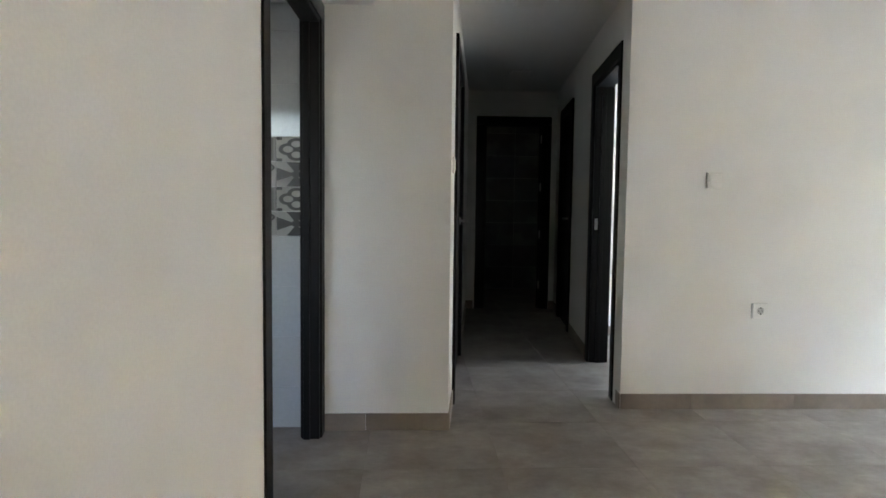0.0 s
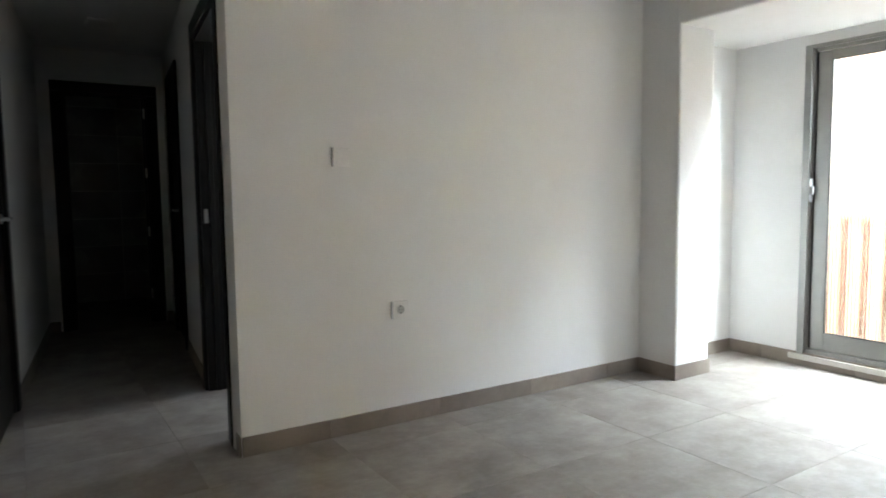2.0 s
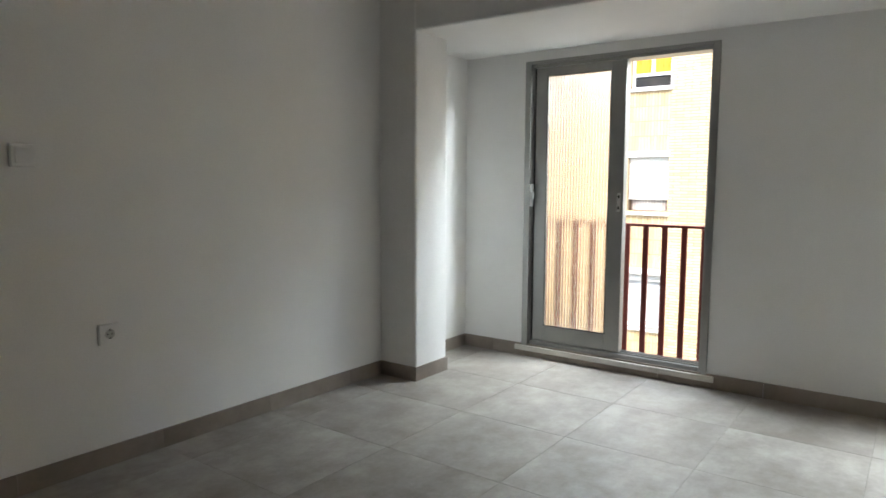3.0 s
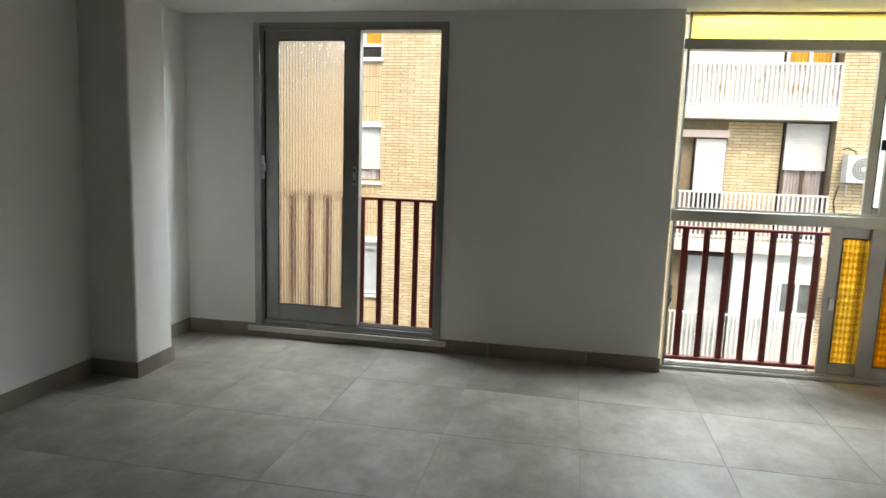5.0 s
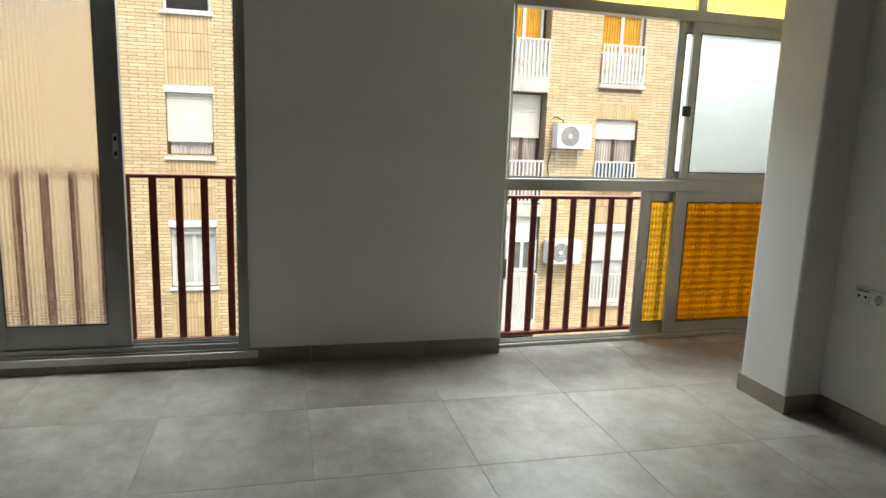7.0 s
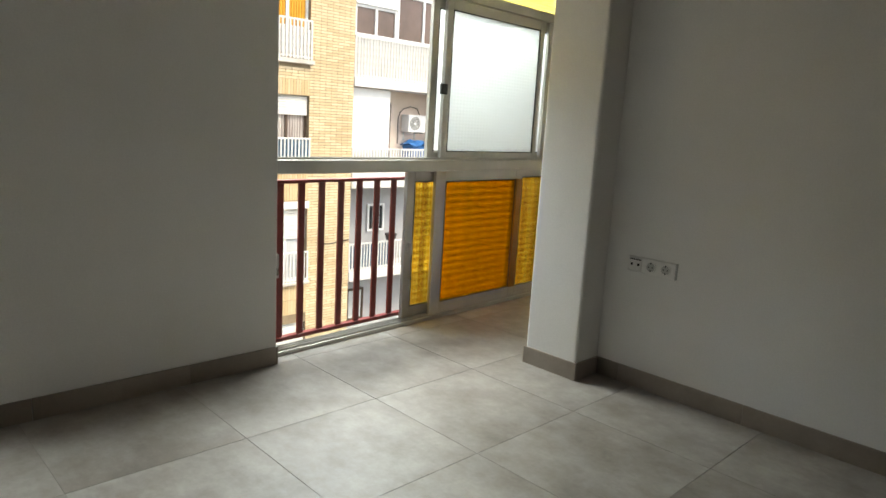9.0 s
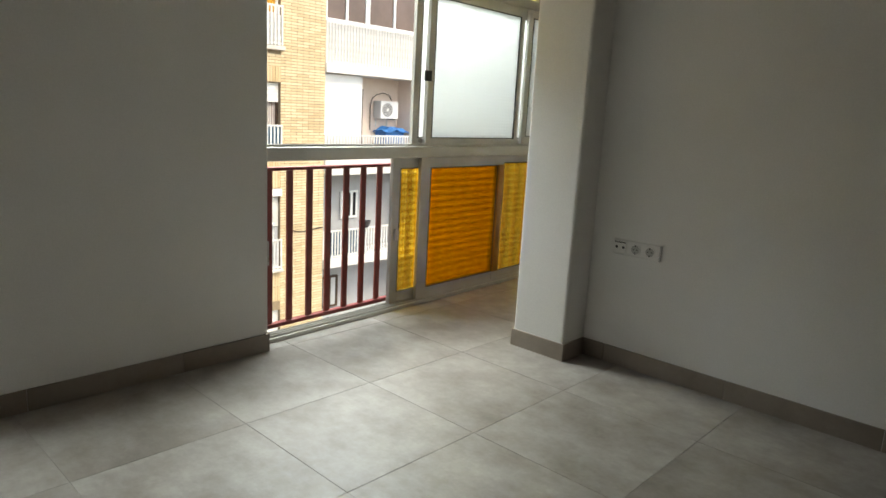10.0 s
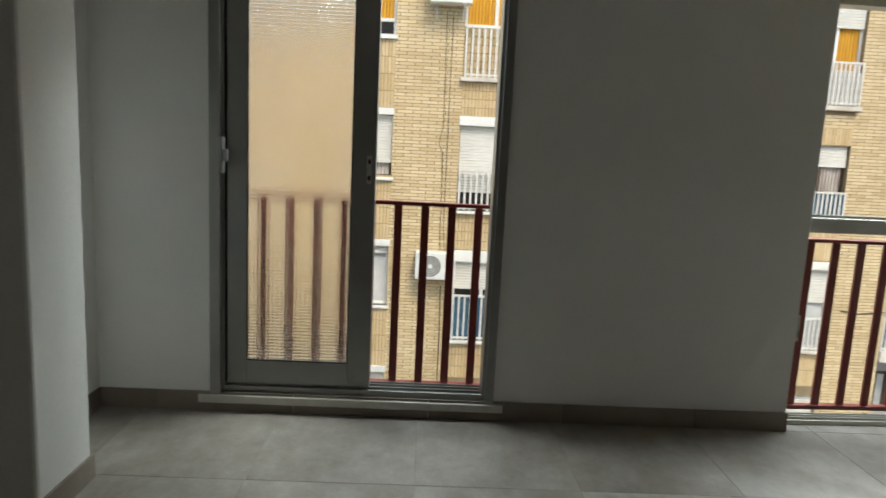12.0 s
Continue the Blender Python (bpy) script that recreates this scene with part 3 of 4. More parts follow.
def sash(parent, u0, u1, z0, z1, v, stile, rails, glass, depth=0.03, inner=None):
    """A sash of four bars round a pane; inner: (left, right) stile widths."""
    a, c = inner or (stile, stile)
    s = slab("sash", ALU, parent, u0, u0 + a, v, v + depth, z0, z1, bev=0.003)
    slab("stile", ALU, s, u1 - c, u1, v, v + depth, z0, z1, bev=0.003)
    slab("bottom_rail", ALU, s, u0 + a, u1 - c, v + 0.001, v + depth - 0.001, z0, z0 + rails[0], bev=0.003)
    slab("top_rail", ALU, s, u0 + a, u1 - c, v + 0.001, v + depth - 0.001, z1 - rails[1], z1, bev=0.003)
    g = slab("pane", glass, s, u0 + a - 0.005, u1 - c + 0.005, v + depth / 2 - 0.003, v + depth / 2 + 0.003, z0 + rails[0] - 0.005, z1 - rails[1] + 0.005)
    g.visible_shadow = glass != REEDED
    gb = bmesh.new()
    for x0, x1 in ((u0 + a, u0 + a + 0.005), (u1 - c - 0.005, u1 - c)):
        box(gb, x0, x1, v + depth - 0.006, v + depth + 0.001, z0 + rails[0], z1 - rails[1])
    for y0, y1 in ((z0 + rails[0], z0 + rails[0] + 0.005), (z1 - rails[1] - 0.005, z1 - rails[1])):
        box(gb, u0 + a, u1 - c, v + depth - 0.006, v + depth + 0.001, y0, y1)
    part("gasket", gb, RUBBER, s)
    return s


front = sash(win, 2.945, 3.575, 0.122, 1.975, -0.055, 0.08, (0.105, 0.055), REEDED, inner=(0.10, 0.085))
slab("back_sash_stile", ALU, win, 2.955, 3.010, -0.112, -0.082, 0.122, 1.975, bev=0.003)
lb = bmesh.new()
box(lb, 2.962, 2.984, -0.025, -0.018, 1.03, 1.15, 0.002)
part("lock_plate", lb, STEEL, front, "steel lock plate")
lb = bmesh.new()
# black blocks on the plate in place of the slots' dark
box(lb, 2.967, 2.979, -0.0185, -0.0165, 1.045, 1.065)
box(lb, 2.967, 2.979, -0.0185, -0.0165, 1.115, 1.135)
part("lock_slot", lb, HOLE, front)
lb = bmesh.new()
box(lb, 3.576, 3.600, -0.012, 0.030, 1.05, 1.20, 0.006)
box(lb, 3.560, 3.580, 0.006, 0.026, 1.10, 1.15, 0.004)
part("latch", lb, ALU, win, "grey latch block")
slab("post_gasket", RUBBER, win, 3.572, 3.586, -0.08, -0.028, 0.122, 1.975)


# ---- railings ----
def railing(label, m, u0, u1, z0, z1, step, first):
    r = thing("balcony_railing", m, label, "railing", "dark red balcony railings")
    slab("top_rail", OXIDE, r, u0, u1, -0.018, 0.018, z1 - 0.018, z1, bev=0.003)
    slab("bottom_rail", OXIDE, r, u0, u1, -0.018, 0.018, z0, z0 + 0.022, bev=0.003)
    bm = bmesh.new()
    box(bm, -0.0185, 0.0185, -0.006, 0.006, z0 + 0.022, z1 - 0.018, 0.0015)
    me = mesh_of("bar", bm, OXIDE)
    u = first
    while u < u1:
        if u > u0:
            o = new("bar", me)
            o.parent = r
            o.location = (u, 0, 0)
        u += step
    return r


railing("dark red iron railing outside the sliding balcony door", frame_of((4.921, -0.24), (4.921, 0.76)), 2.30, 3.72, 0.075, 0.95, 0.1225, 2.36)
GDIR = frame_of(GLZ1, GLZ0)
GLEN = length(GLZ1, GLZ0)
RAIL = frame_of((GLZ1[0] + 0.075, GLZ1[1]), (GLZ0[0] + 0.075, GLZ0[1]))
railing("dark red iron railing outside the glazed former balcony", RAIL, 0.0, GLEN - 0.02, 0.038, 0.866, 0.125, 0.005)

# ---- glazing of the former balcony ----
gl = thing("window_2", GDIR, "aluminium balcony glazing with amber panels and open sashes", "window", kind="structure")
Y = lambda y: (y - 0.305 - GLZ1[1]) * GLEN / (GLZ0[1] - GLZ1[1])
tb = slab("bottom_track", ALU_WHITE, gl, 0, GLEN + 0.02, -0.045, 0.035, 0.0, 0.022, bev=0.002)
tr = bmesh.new()
for v in (-0.03, -0.005, 0.02):
    box(tr, 0, GLEN, v - 0.003, v + 0.003, 0.022, 0.034)
part("track_rails", tr, ALU_WHITE, tb)
slab("middle_transom", ALU_WHITE, gl, 0, GLEN + 0.02, -0.045, 0.045, 0.905, 0.972, bev=0.004)
mt = bmesh.new()
for v in (0.0, 0.028):
    box(mt, 0, GLEN, v - 0.003, v + 0.003, 0.972, 0.984)
part("transom_rails", mt, ALU_WHITE, gl)
slab("top_transom", ALU_WHITE, gl, 0, GLEN + 0.02, -0.045, 0.035, 1.880, 1.940, bev=0.004)
slab("head", ALU_WHITE, gl, 0, GLEN + 0.02, -0.04, 0.03, 2.085, 2.118, bev=0.003)
slab("wall_post", ALU_WHITE, gl, GLEN - 0.014, GLEN, -0.035, 0.030, 0.02, 2.09, bev=0.003)
lk = bmesh.new()
box(lk, GLEN - 0.028, GLEN - 0.015, -0.01, 0.03, 0.40, 0.52, 0.003)
part("catch", lk, STEEL, gl)
for y0, y1, glass in ((-0.030, 1.072, YELLOW), (-1.10, -0.090, YELLOW), (-2.15, -1.16, YELLOW)):
    g = slab("top_panel", glass, gl, Y(y0), Y(y1), -0.006, 0.0, 1.940, 2.086, label="yellow translucent plastic panel")
for y in (-0.060, -1.13):
    slab("top_mullion", ALU_WHITE, gl, Y(y) - 0.03, Y(y) + 0.03, -0.035, 0.025, 1.940, 2.086, bev=0.003)


def glazed(y0, y1, z0, z1, v, glass, inner=(0.05, 0.05), rails=(0.05, 0.05), mat=None):
    s = sash(gl, Y(y0), Y(y1), z0, z1, v, 0.05, rails, glass, 0.024, inner)
    for o in (s, *s.children):
        if o.name.split(".")[0] in ("sash", "stile", "bottom_rail", "top_rail"):
            o.data.materials[0] = ALU_WHITE
    return s


# upper sliding sashes, pushed aside
up1 = glazed(-0.95, -0.015, 0.984, 1.879, 0.006, FROSTED, (0.045, 0.05), (0.035, 0.06))
up2 = glazed(-1.12, 0.062, 0.984, 1.879, -0.030, FROSTED, (0.05, 0.05), (0.035, 0.06))
up3 = glazed(-2.1, -1.00, 0.984, 1.879, 0.006, FROSTED)
lb = bmesh.new()
box(lb, Y(-0.035), Y(0.020), 0.030, 0.042, 1.345, 1.405, 0.004)
part("sash_catch", lb, RUBBER, up1, "dark steel sash catch")
# lower sashes with ribbed plastic
lo2 = glazed(-0.82, 0.205, 0.034, 0.904, -0.030, AMBER, (0.05, 0.062), (0.065, 0.06))
lo1 = glazed(-0.81, 0.005, 0.034, 0.904, 0.004, AMBER, (0.05, 0.085), (0.065, 0.06))
lo3 = glazed(-1.80, -0.825, 0.034, 0.904, -0.030, AMBER)
lb = bmesh.new()
box(lb, Y(0.205) - 0.05, Y(0.205) - 0.022, -0.006, 0.010, 0.42, 0.49, 0.003)
part("sash_lock", lb, STEEL, lo2, "steel sash lock")
slab("brown_bar", AMBER_STRIP, gl, Y(-0.812), Y(-0.757), 0.029, 0.041, 0.10, 0.845, bev=0.002)


ob = bmesh.new()
box(ob, 0, GLEN + 0.02, -0.112, -0.047, -0.07, -0.006, 0.004)
lg = new("balcony_ledge", mesh_of("balcony_ledge", ob, CONCRETE))
lg.matrix_world = GDIR
pb = bmesh.new()
box(pb, 0.02, GLEN - 0.01, -0.071, -0.049, -0.006, 0.0, 0.001)
strip = part("perforated_strip", pb, ALU_WHITE, lg, "pale perforated metal strip")
pb = bmesh.new()
# small black blocks on the strip imitate the dark of its holes
for k in range(int(GLEN / 0.016) - 2):
    box(pb, 0.03 + 0.016 * k, 0.038 + 0.016 * k, -0.065, -0.055, -0.001, 0.0006)
tagged(part("strip_holes", pb, HOLE, strip), "black blocks standing in for the dark of the strip's holes", kind="stuff")
tagged(lg, "pale weathered ledge outside the balcony glazing", "ledge", kind="structure")
ob = bmesh.new()
box(ob, 2.30, 3.72, -0.26, -0.162, -0.01, 0.055, 0.006)
lg = new("window_ledge", mesh_of("window_ledge", ob, CONCRETE))
lg.matrix_world = EAST
tagged(lg, "pale weathered ledge outside the balcony door", "ledge", kind="structure")


# ---- switches and sockets ----
def plate(name, m, label, category, w=0.086, h=0.086, group=""):
    t = thing(name, m, label, category, group)
    slab("plate", PLASTIC, t, -w / 2, w / 2, 0.0, 0.011, -h / 2, h / 2, bev=0.004)
    return t


def socket_face(t, u, dx=0.0):
    bm = bmesh.new()
    rod(bm, (u, 0.0095, 0), (u, 0.0125, 0), 0.026, 28)
    part("socket_rim", bm, PLASTIC, t)
    bm = bmesh.new()
    # grey disc on the white plate; the well's shade is in its colour
    rod(bm, (u, 0.0115, 0), (u, 0.0130, 0), 0.0205, 28)
    part("socket_well", bm, WELL, t, "round socket well, shade put into its grey")
    bm = bmesh.new()
    for du in (-0.0095, 0.0095):
        rod(bm, (u + du, 0.0128, 0), (u + du, 0.0136, 0), 0.003, 10)
    box(bm, u - 0.003, u + 0.003, 0.0128, 0.0145, 0.014, 0.021)
    box(bm, u - 0.003, u + 0.003, 0.0128, 0.0145, -0.021, -0.014)
    part("socket_contact", bm, HOLE, t)


NORTH = frame_of(NE, NW)
def on_north(x, z):
    return NORTH @ pose(NE[0] - x, 0, z)
sw = plate("light_switch", on_north(1.785, 1.305), "white plastic light switch on the white wall", "light switch")
slab("rocker", PLASTIC, sw, -0.029, 0.029, 0.010, 0.015, -0.029, 0.029, bev=0.002)
slab("side_strip", STRIP, sw, 0.0405, 0.0475, 0.0, 0.0125, -0.043, 0.043, bev=0.001, label="grey metal edge strip")
so = plate("power_socket", on_north(2.076, 0.570), "white round-well wall socket with grey edge strip", "wall socket")
socket_face(so, 0.0)
slab("side_strip", STRIP, so, 0.0405, 0.0475, 0.0, 0.0125, -0.043, 0.043, bev=0.001, label="grey metal edge strip")

SOUTH = frame_of((1.45, -0.412), (3.727, -0.405))
tri = thing("power_socket_strip", SOUTH @ pose(3.489 - 1.45, 0, 0.588), "triple white wall socket plate near the pillar", "wall socket")
slab("plate", PLASTIC, tri, -0.118, 0.120, 0.0, 0.008, -0.037, 0.037, bev=0.004)
socket_face(tri, 0.0)
socket_face(tri, -0.073)
slab("antenna_module", PLASTIC, tri, 0.046, 0.112, 0.009, 0.013, -0.03, 0.03, bev=0.002)
hb = bmesh.new()
for u in (0.062, 0.096):
    rod(hb, (u, 0.0125, 0.0), (u, 0.0140, 0.0), 0.0065, 14)
box(hb, 0.050, 0.108, 0.0125, 0.0138, 0.021, 0.026)
part("antenna_sockets", hb, HOLE, tri)
slab("side_strip", STRIP, tri, -0.126, -0.119, 0.0, 0.010, -0.037, 0.037, bev=0.001, label="grey metal edge strip")

WESTHALL = frame_of(LW1, LW0)
sw2 = plate("light_switch", WESTHALL @ pose(3.948 - 0.17, 0, 1.36), "white plastic light switch at the corridor mouth", "light switch")
slab("rocker", PLASTIC, sw2, -0.029, 0.029, 0.010, 0.015, -0.029, 0.029, bev=0.002)

# ---- ceiling lights of the corridor ----
for x, y in ((0.80, 4.30), (1.10, 6.45)):
    cl = thing("ceiling_light", pose(x, y, HALL_H), "square white unlit ceiling panel light", "ceiling light", "corridor ceiling lights")
    slab("light_frame", PLASTIC, cl, -0.09, 0.09, -0.09, 0.09, -0.014, 0.0, bev=0.003)
    slab("diffuser", FITTING, cl, -0.075, 0.075, -0.075, 0.075, -0.017, -0.012, bev=0.001)

# ---- kitchen wall tiles seen through the door ----
kw = tagged(new("kitchen_tiling"), "glossy white wall tiles with a band of patterned tiles", "wall tiles", kind="structure")
kw.matrix_world = frame_of((-0.46, 3.645), (-2.8, 3.645))


def piece(name, me, parent, loc):
    o = new(name, me)
    o.parent = parent
    o.location = loc
    return o


def tile_mesh(name, w, h, mat, d=0.008):
    bm = bmesh.new()
    box(bm, -w / 2, w / 2, 0, d, -h / 2, h / 2, 0.0012)
    return mesh_of(name, bm, mat)


big = tile_mesh("wall_tile", 0.496, 0.254, WHITE_TILE)
small_tiles = [tile_mesh("decor_tile", 0.198, 0.1215, m) for m in DECOR_TILES]
for r in range(9):
    z = 0.985 - 0.129 - 0.258 * r if r < 5 else 1.481 + 0.129 + 0.258 * (r - 5)
    if z < 0.0 or z > 2.40:
        continue
    for c in range(5):
        piece("wall_tile", big, kw, (0.25 + 0.5 * c, 0, z))
for r in range(4):
    for c in range(11):
        piece("decor_tile", small_tiles[c % 2 if r % 2 == 0 else 2 + c % 2], kw, (0.20 * c + 0.03, 0, 0.985 + 0.062 + 0.124 * r))

# kitchen window at the far end, whose light falls on the tiles
kwin = thing("window_3", frame_of((-2.9, -0.9), (-0.5, -0.9)), "small white kitchen window", "window", kind="structure")
for a, c in ((0.45, 0.50), (1.08, 1.13), (1.70, 1.75)):
    slab("window_frame", LACQUER, kwin, a, c, -0.08, -0.03, 1.0, 2.2, bev=0.003)
for a, c in ((1.0, 1.05), (2.15, 2.2)):
    slab("window_rail", LACQUER, kwin, 0.50, 1.70, -0.075, -0.035, a, c, bev=0.003)
bwin = thing("window_4", frame_of((4.2, 3.98), (4.2, 6.1)), "white side room window", "window", kind="structure")
for a, c in ((0.35, 0.40), (1.05, 1.10), (1.75, 1.8)):
    slab("window_frame", LACQUER, bwin, a, c, -0.08, -0.03, 0.5, 2.2, bev=0.003)

# grey tiles of the bathroom wall
bw = tagged(new("bathroom_tiling"), "grey bathroom wall tiles in an unlit room", "wall tiles", kind="structure")
bw.matrix_world = frame_of((2.1, 9.2), (0.3, 9.2))
bt = tile_mesh("bathroom_tile", 0.596, 0.296, GREY_TILE)
for r in range(8):
    for c in range(3):
        piece("bathroom_tile", bt, bw, (0.3 + 0.6 * c, 0, 0.15 + 0.3 * r))

# ---- the street and the house itself ----
gb = bmesh.new()
box(gb, -400, 400, -400, 400, -8.6, -8.0)
tagged(new("ground", mesh_of("ground", gb, ASPHALT)), "grey asphalt street far below", "ground", kind="structure")
gb = bmesh.new()
box(gb, 12.0, 14.2, -60, 60, -8.0, -7.86)
tagged(new("pavement", mesh_of("pavement", gb, CONCRETE)), "pale pavement along the opposite house", "pavement", kind="structure")
gb = bmesh.new()
box(gb, -3.4, 4.92, -2.7, 9.7, -8.0, -0.26)
tagged(new("wall_lower_storeys", mesh_of("wall_lower_storeys", gb, RENDER_WHITE)), "rendered storeys below the flat", "wall", kind="structure")
# unseen block added over the ceilings to keep the sky out
gb = bmesh.new()
box(gb, -3.4, 4.92, -2.7, 9.7, 2.66, 6.0)
tagged(new("wall_upper_storeys", mesh_of("wall_upper_storeys", gb, RENDER_WHITE)), "unseen rendered block added above the flat to block sky", "wall", kind="structure")

# ---- opposite apartment building ----
FX = 14.2
FAC = frame_of((FX, -0.9), (FX, 0.1))
house = thing("apartment_building", FAC, "yellow brick apartment building with white balconies and shutters", "building")
ST = 2.52
# roofline out of view, kept low so more sky reaches the room
TOP, LOW = 5.6, -8.0
wb = bmesh.new()
rng = random.Random(7)


def column(u0, u1, openings, back=-0.35):
    """Plain masonry between u0 and u1 with openings (bottom, top)."""
    z = LOW
    for zb, zt in sorted(openings):
        if zb > z:
            box(wb, u0, u1, back, -0.012, z, zb)
        z = zt
    box(wb, u0, u1, back, -0.012, z, TOP)


class Quads:
    """Many small five-sided blocks, gathered into one mesh."""

    def __init__(self):
        self.v, self.f = [], []

    def block(self, u0, u1, z0, z1, v0, v1):
        n = len(self.v)
        self.v += [(u0, v0, z0), (u1, v0, z0), (u1, v0, z1), (u0, v0, z1), (u0, v1, z0), (u1, v1, z0), (u1, v1, z1), (u0, v1, z1)]
        self.f += [(n + 4, n + 7, n + 6, n + 5), (n, n + 4, n + 5, n + 1), (n + 1, n + 5, n + 6, n + 2), (n + 2, n + 6, n + 7, n + 3), (n + 3, n + 7, n + 4, n)]

    def object(self, name, mat, parent, label):
        me = bpy.data.meshes.new(name)
        me.from_pydata(self.v, [], self.f)
        me.materials.append(mat)
        me.update()
        o = new(name, me)
        o.parent = parent
        return tagged(o, label, kind="stuff")


bricks, soldiers = Quads(), Quads()
VIS0, VIS1 = -6.2, 4.9


def brick_pier(u0, u1, z0=VIS0, z1=VIS1, v=-0.012):
    rows = int((z1 - z0) / 0.0605)
    for r in range(rows):
        z = z0 + r * 0.0605
        u = u0 - (0.148 if r % 2 else 0.0) - rng.uniform(0, 0.01)
        while u < u1:
            a, c = max(u, u0), min(u + 0.284, u1)
            if c - a > 0.02:
                bricks.block(a + 0.001, c - 0.001, z, z + 0.0485, v, v + 0.010 + rng.uniform(-0.002, 0.003))
            u += 0.295


def soldier_field(u0, u1, z0, z1, v=-0.012, rows=4):
    h = (z1 - z0) / rows
    n = max(1, round((u1 - u0) / 0.062))
    w = (u1 - u0) / n
    for r in range(rows):
        for k in range(n):
            soldiers.block(u0 + k * w + 0.005, u0 + (k + 1) * w - 0.005, z0 + r * h + 0.006, z0 + (r + 1) * h - 0.006, v, v + 0.009 + rng.uniform(-0.002, 0.003))


def sheet(name, mat, parent, outline, ends, upright):
    """A folded sheet: outline gives (run, v); it reaches between the two ends the other way."""
    bm = bmesh.new()
    last = None
    for run, v in outline:
        pair = [bm.verts.new((run, v, e) if upright else (e, v, run)) for e in ends]
        if last:
            bm.faces.new((last[0], last[1], pair[1], pair[0]))
        last = pair
    return part(name, bm, mat, parent)


def shutter(parent, u0, u1, z0, z1, v):
    """Roller shutter, a sheet with a fold at each slat, from z1 down to z0."""
    line = []
    z = z1
    while z > z0 + 0.03:
        line += [(z, v + 0.004), (z - 0.006, v + 0.014), (z - 0.044, v + 0.014), (z - 0.05, v + 0.002)]
        z -= 0.052
    line += [(z0, v + 0.016), (z0 - 0.03, v + 0.016), (z0 - 0.03, v)]
    return sheet("shutter", SHUTTER, parent, line, (u0, u1), False)


def facade_window(u0, u1, z0, z1, frame_mat, panes, v=-0.16, shut=None, glass=None, curtain=None, transom=None):
    """A window with frame, panes, curtain and shutter, set back in its opening."""
    w = slab("window", frame_mat, house, u0, u0 + 0.05, v, v + 0.05, z0, z1)
    slab("frame_post", frame_mat, w, u1 - 0.05, u1, v, v + 0.05, z0, z1)
    slab("frame_rail", frame_mat, w, u0 + 0.05, u1 - 0.05, v, v + 0.05, z0, z0 + 0.05)
    slab("frame_rail", frame_mat, w, u0 + 0.05, u1 - 0.05, v, v + 0.05, z1 - 0.05, z1)
    zt = z0 + 0.05
    if transom:
        slab("transom", frame_mat, w, u0 + 0.05, u1 - 0.05, v + 0.001, v + 0.055, transom, transom + 0.06)
        slab("pane", WINDOW_DARK, w, u0 + 0.05, u1 - 0.05, v + 0.012, v + 0.02, zt, transom)
        zt = transom + 0.06
    n = panes
    step = (u1 - u0 - 0.10) / n
    for k in range(n):
        a = u0 + 0.05 + k * step
        if k:
            slab("mullion", frame_mat, w, a - 0.03, a + 0.03, v + 0.001, v + 0.055, zt, z1 - 0.05)
        if curtain:
            m = max(24, int(step / 0.012))
            sheet("curtain", curtain, w, [(a + step * q / m, v + 0.016 + 0.012 * math.sin(q * 1.3) + 0.005 * math.sin(q * 0.37)) for q in range(m + 1)], (zt, z1 - 0.05), True)
        else:
            slab("pane", glass or WINDOW_DARK, w, a, a + step, v + 0.012, v + 0.02, zt, z1 - 0.05)
    # dark sheet behind the panes stands in for the unlit room
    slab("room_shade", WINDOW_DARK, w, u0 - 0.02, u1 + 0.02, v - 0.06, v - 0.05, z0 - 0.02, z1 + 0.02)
    if shut is not None:
        shutter(w, u0 + 0.01, u1 - 0.01, shut, z1, v + 0.07)
    return w


def white_railing(u0, u1, z0, z1, v, step=0.095, solid=None):
    r = slab("railing", IRON_WHITE, house, u0, u1, v - 0.02, v + 0.02, z1 - 0.035, z1)
    slab("bottom_rail", IRON_WHITE, r, u0, u1, v - 0.015, v + 0.015, z0 + 0.03, z0 + 0.06)
    n = max(2, round((u1 - u0) / step))
    bm = bmesh.new()
    box(bm, -0.017, 0.017, -0.012, 0.012, z0, z1 - 0.035)
    me = mesh_of("bar", bm, IRON_WHITE)
    for k in range(n + 1):
        o = new("bar", me)
        o.parent = r
        o.location = (u0 + 0.017 + (u1 - u0 - 0.034) * k / n, v, 0)
    if solid:
        slab("rail_cloth", solid, r, u0 + 0.02, u1 - 0.02, v - 0.035, v - 0.025, z0 + 0.06, z1 - 0.04)
    return r


def ledge(u0, u1, z0, z1, v, mat=None, name="ledge"):
    return slab(name, mat or LACQUER, house, u0, u1, -0.10, v, z0, z1, bev=0.008)


# two columns of narrow bedroom windows
RISE = {-2: -4.88, -1: -2.42, 0: 0.0, 1: ST}
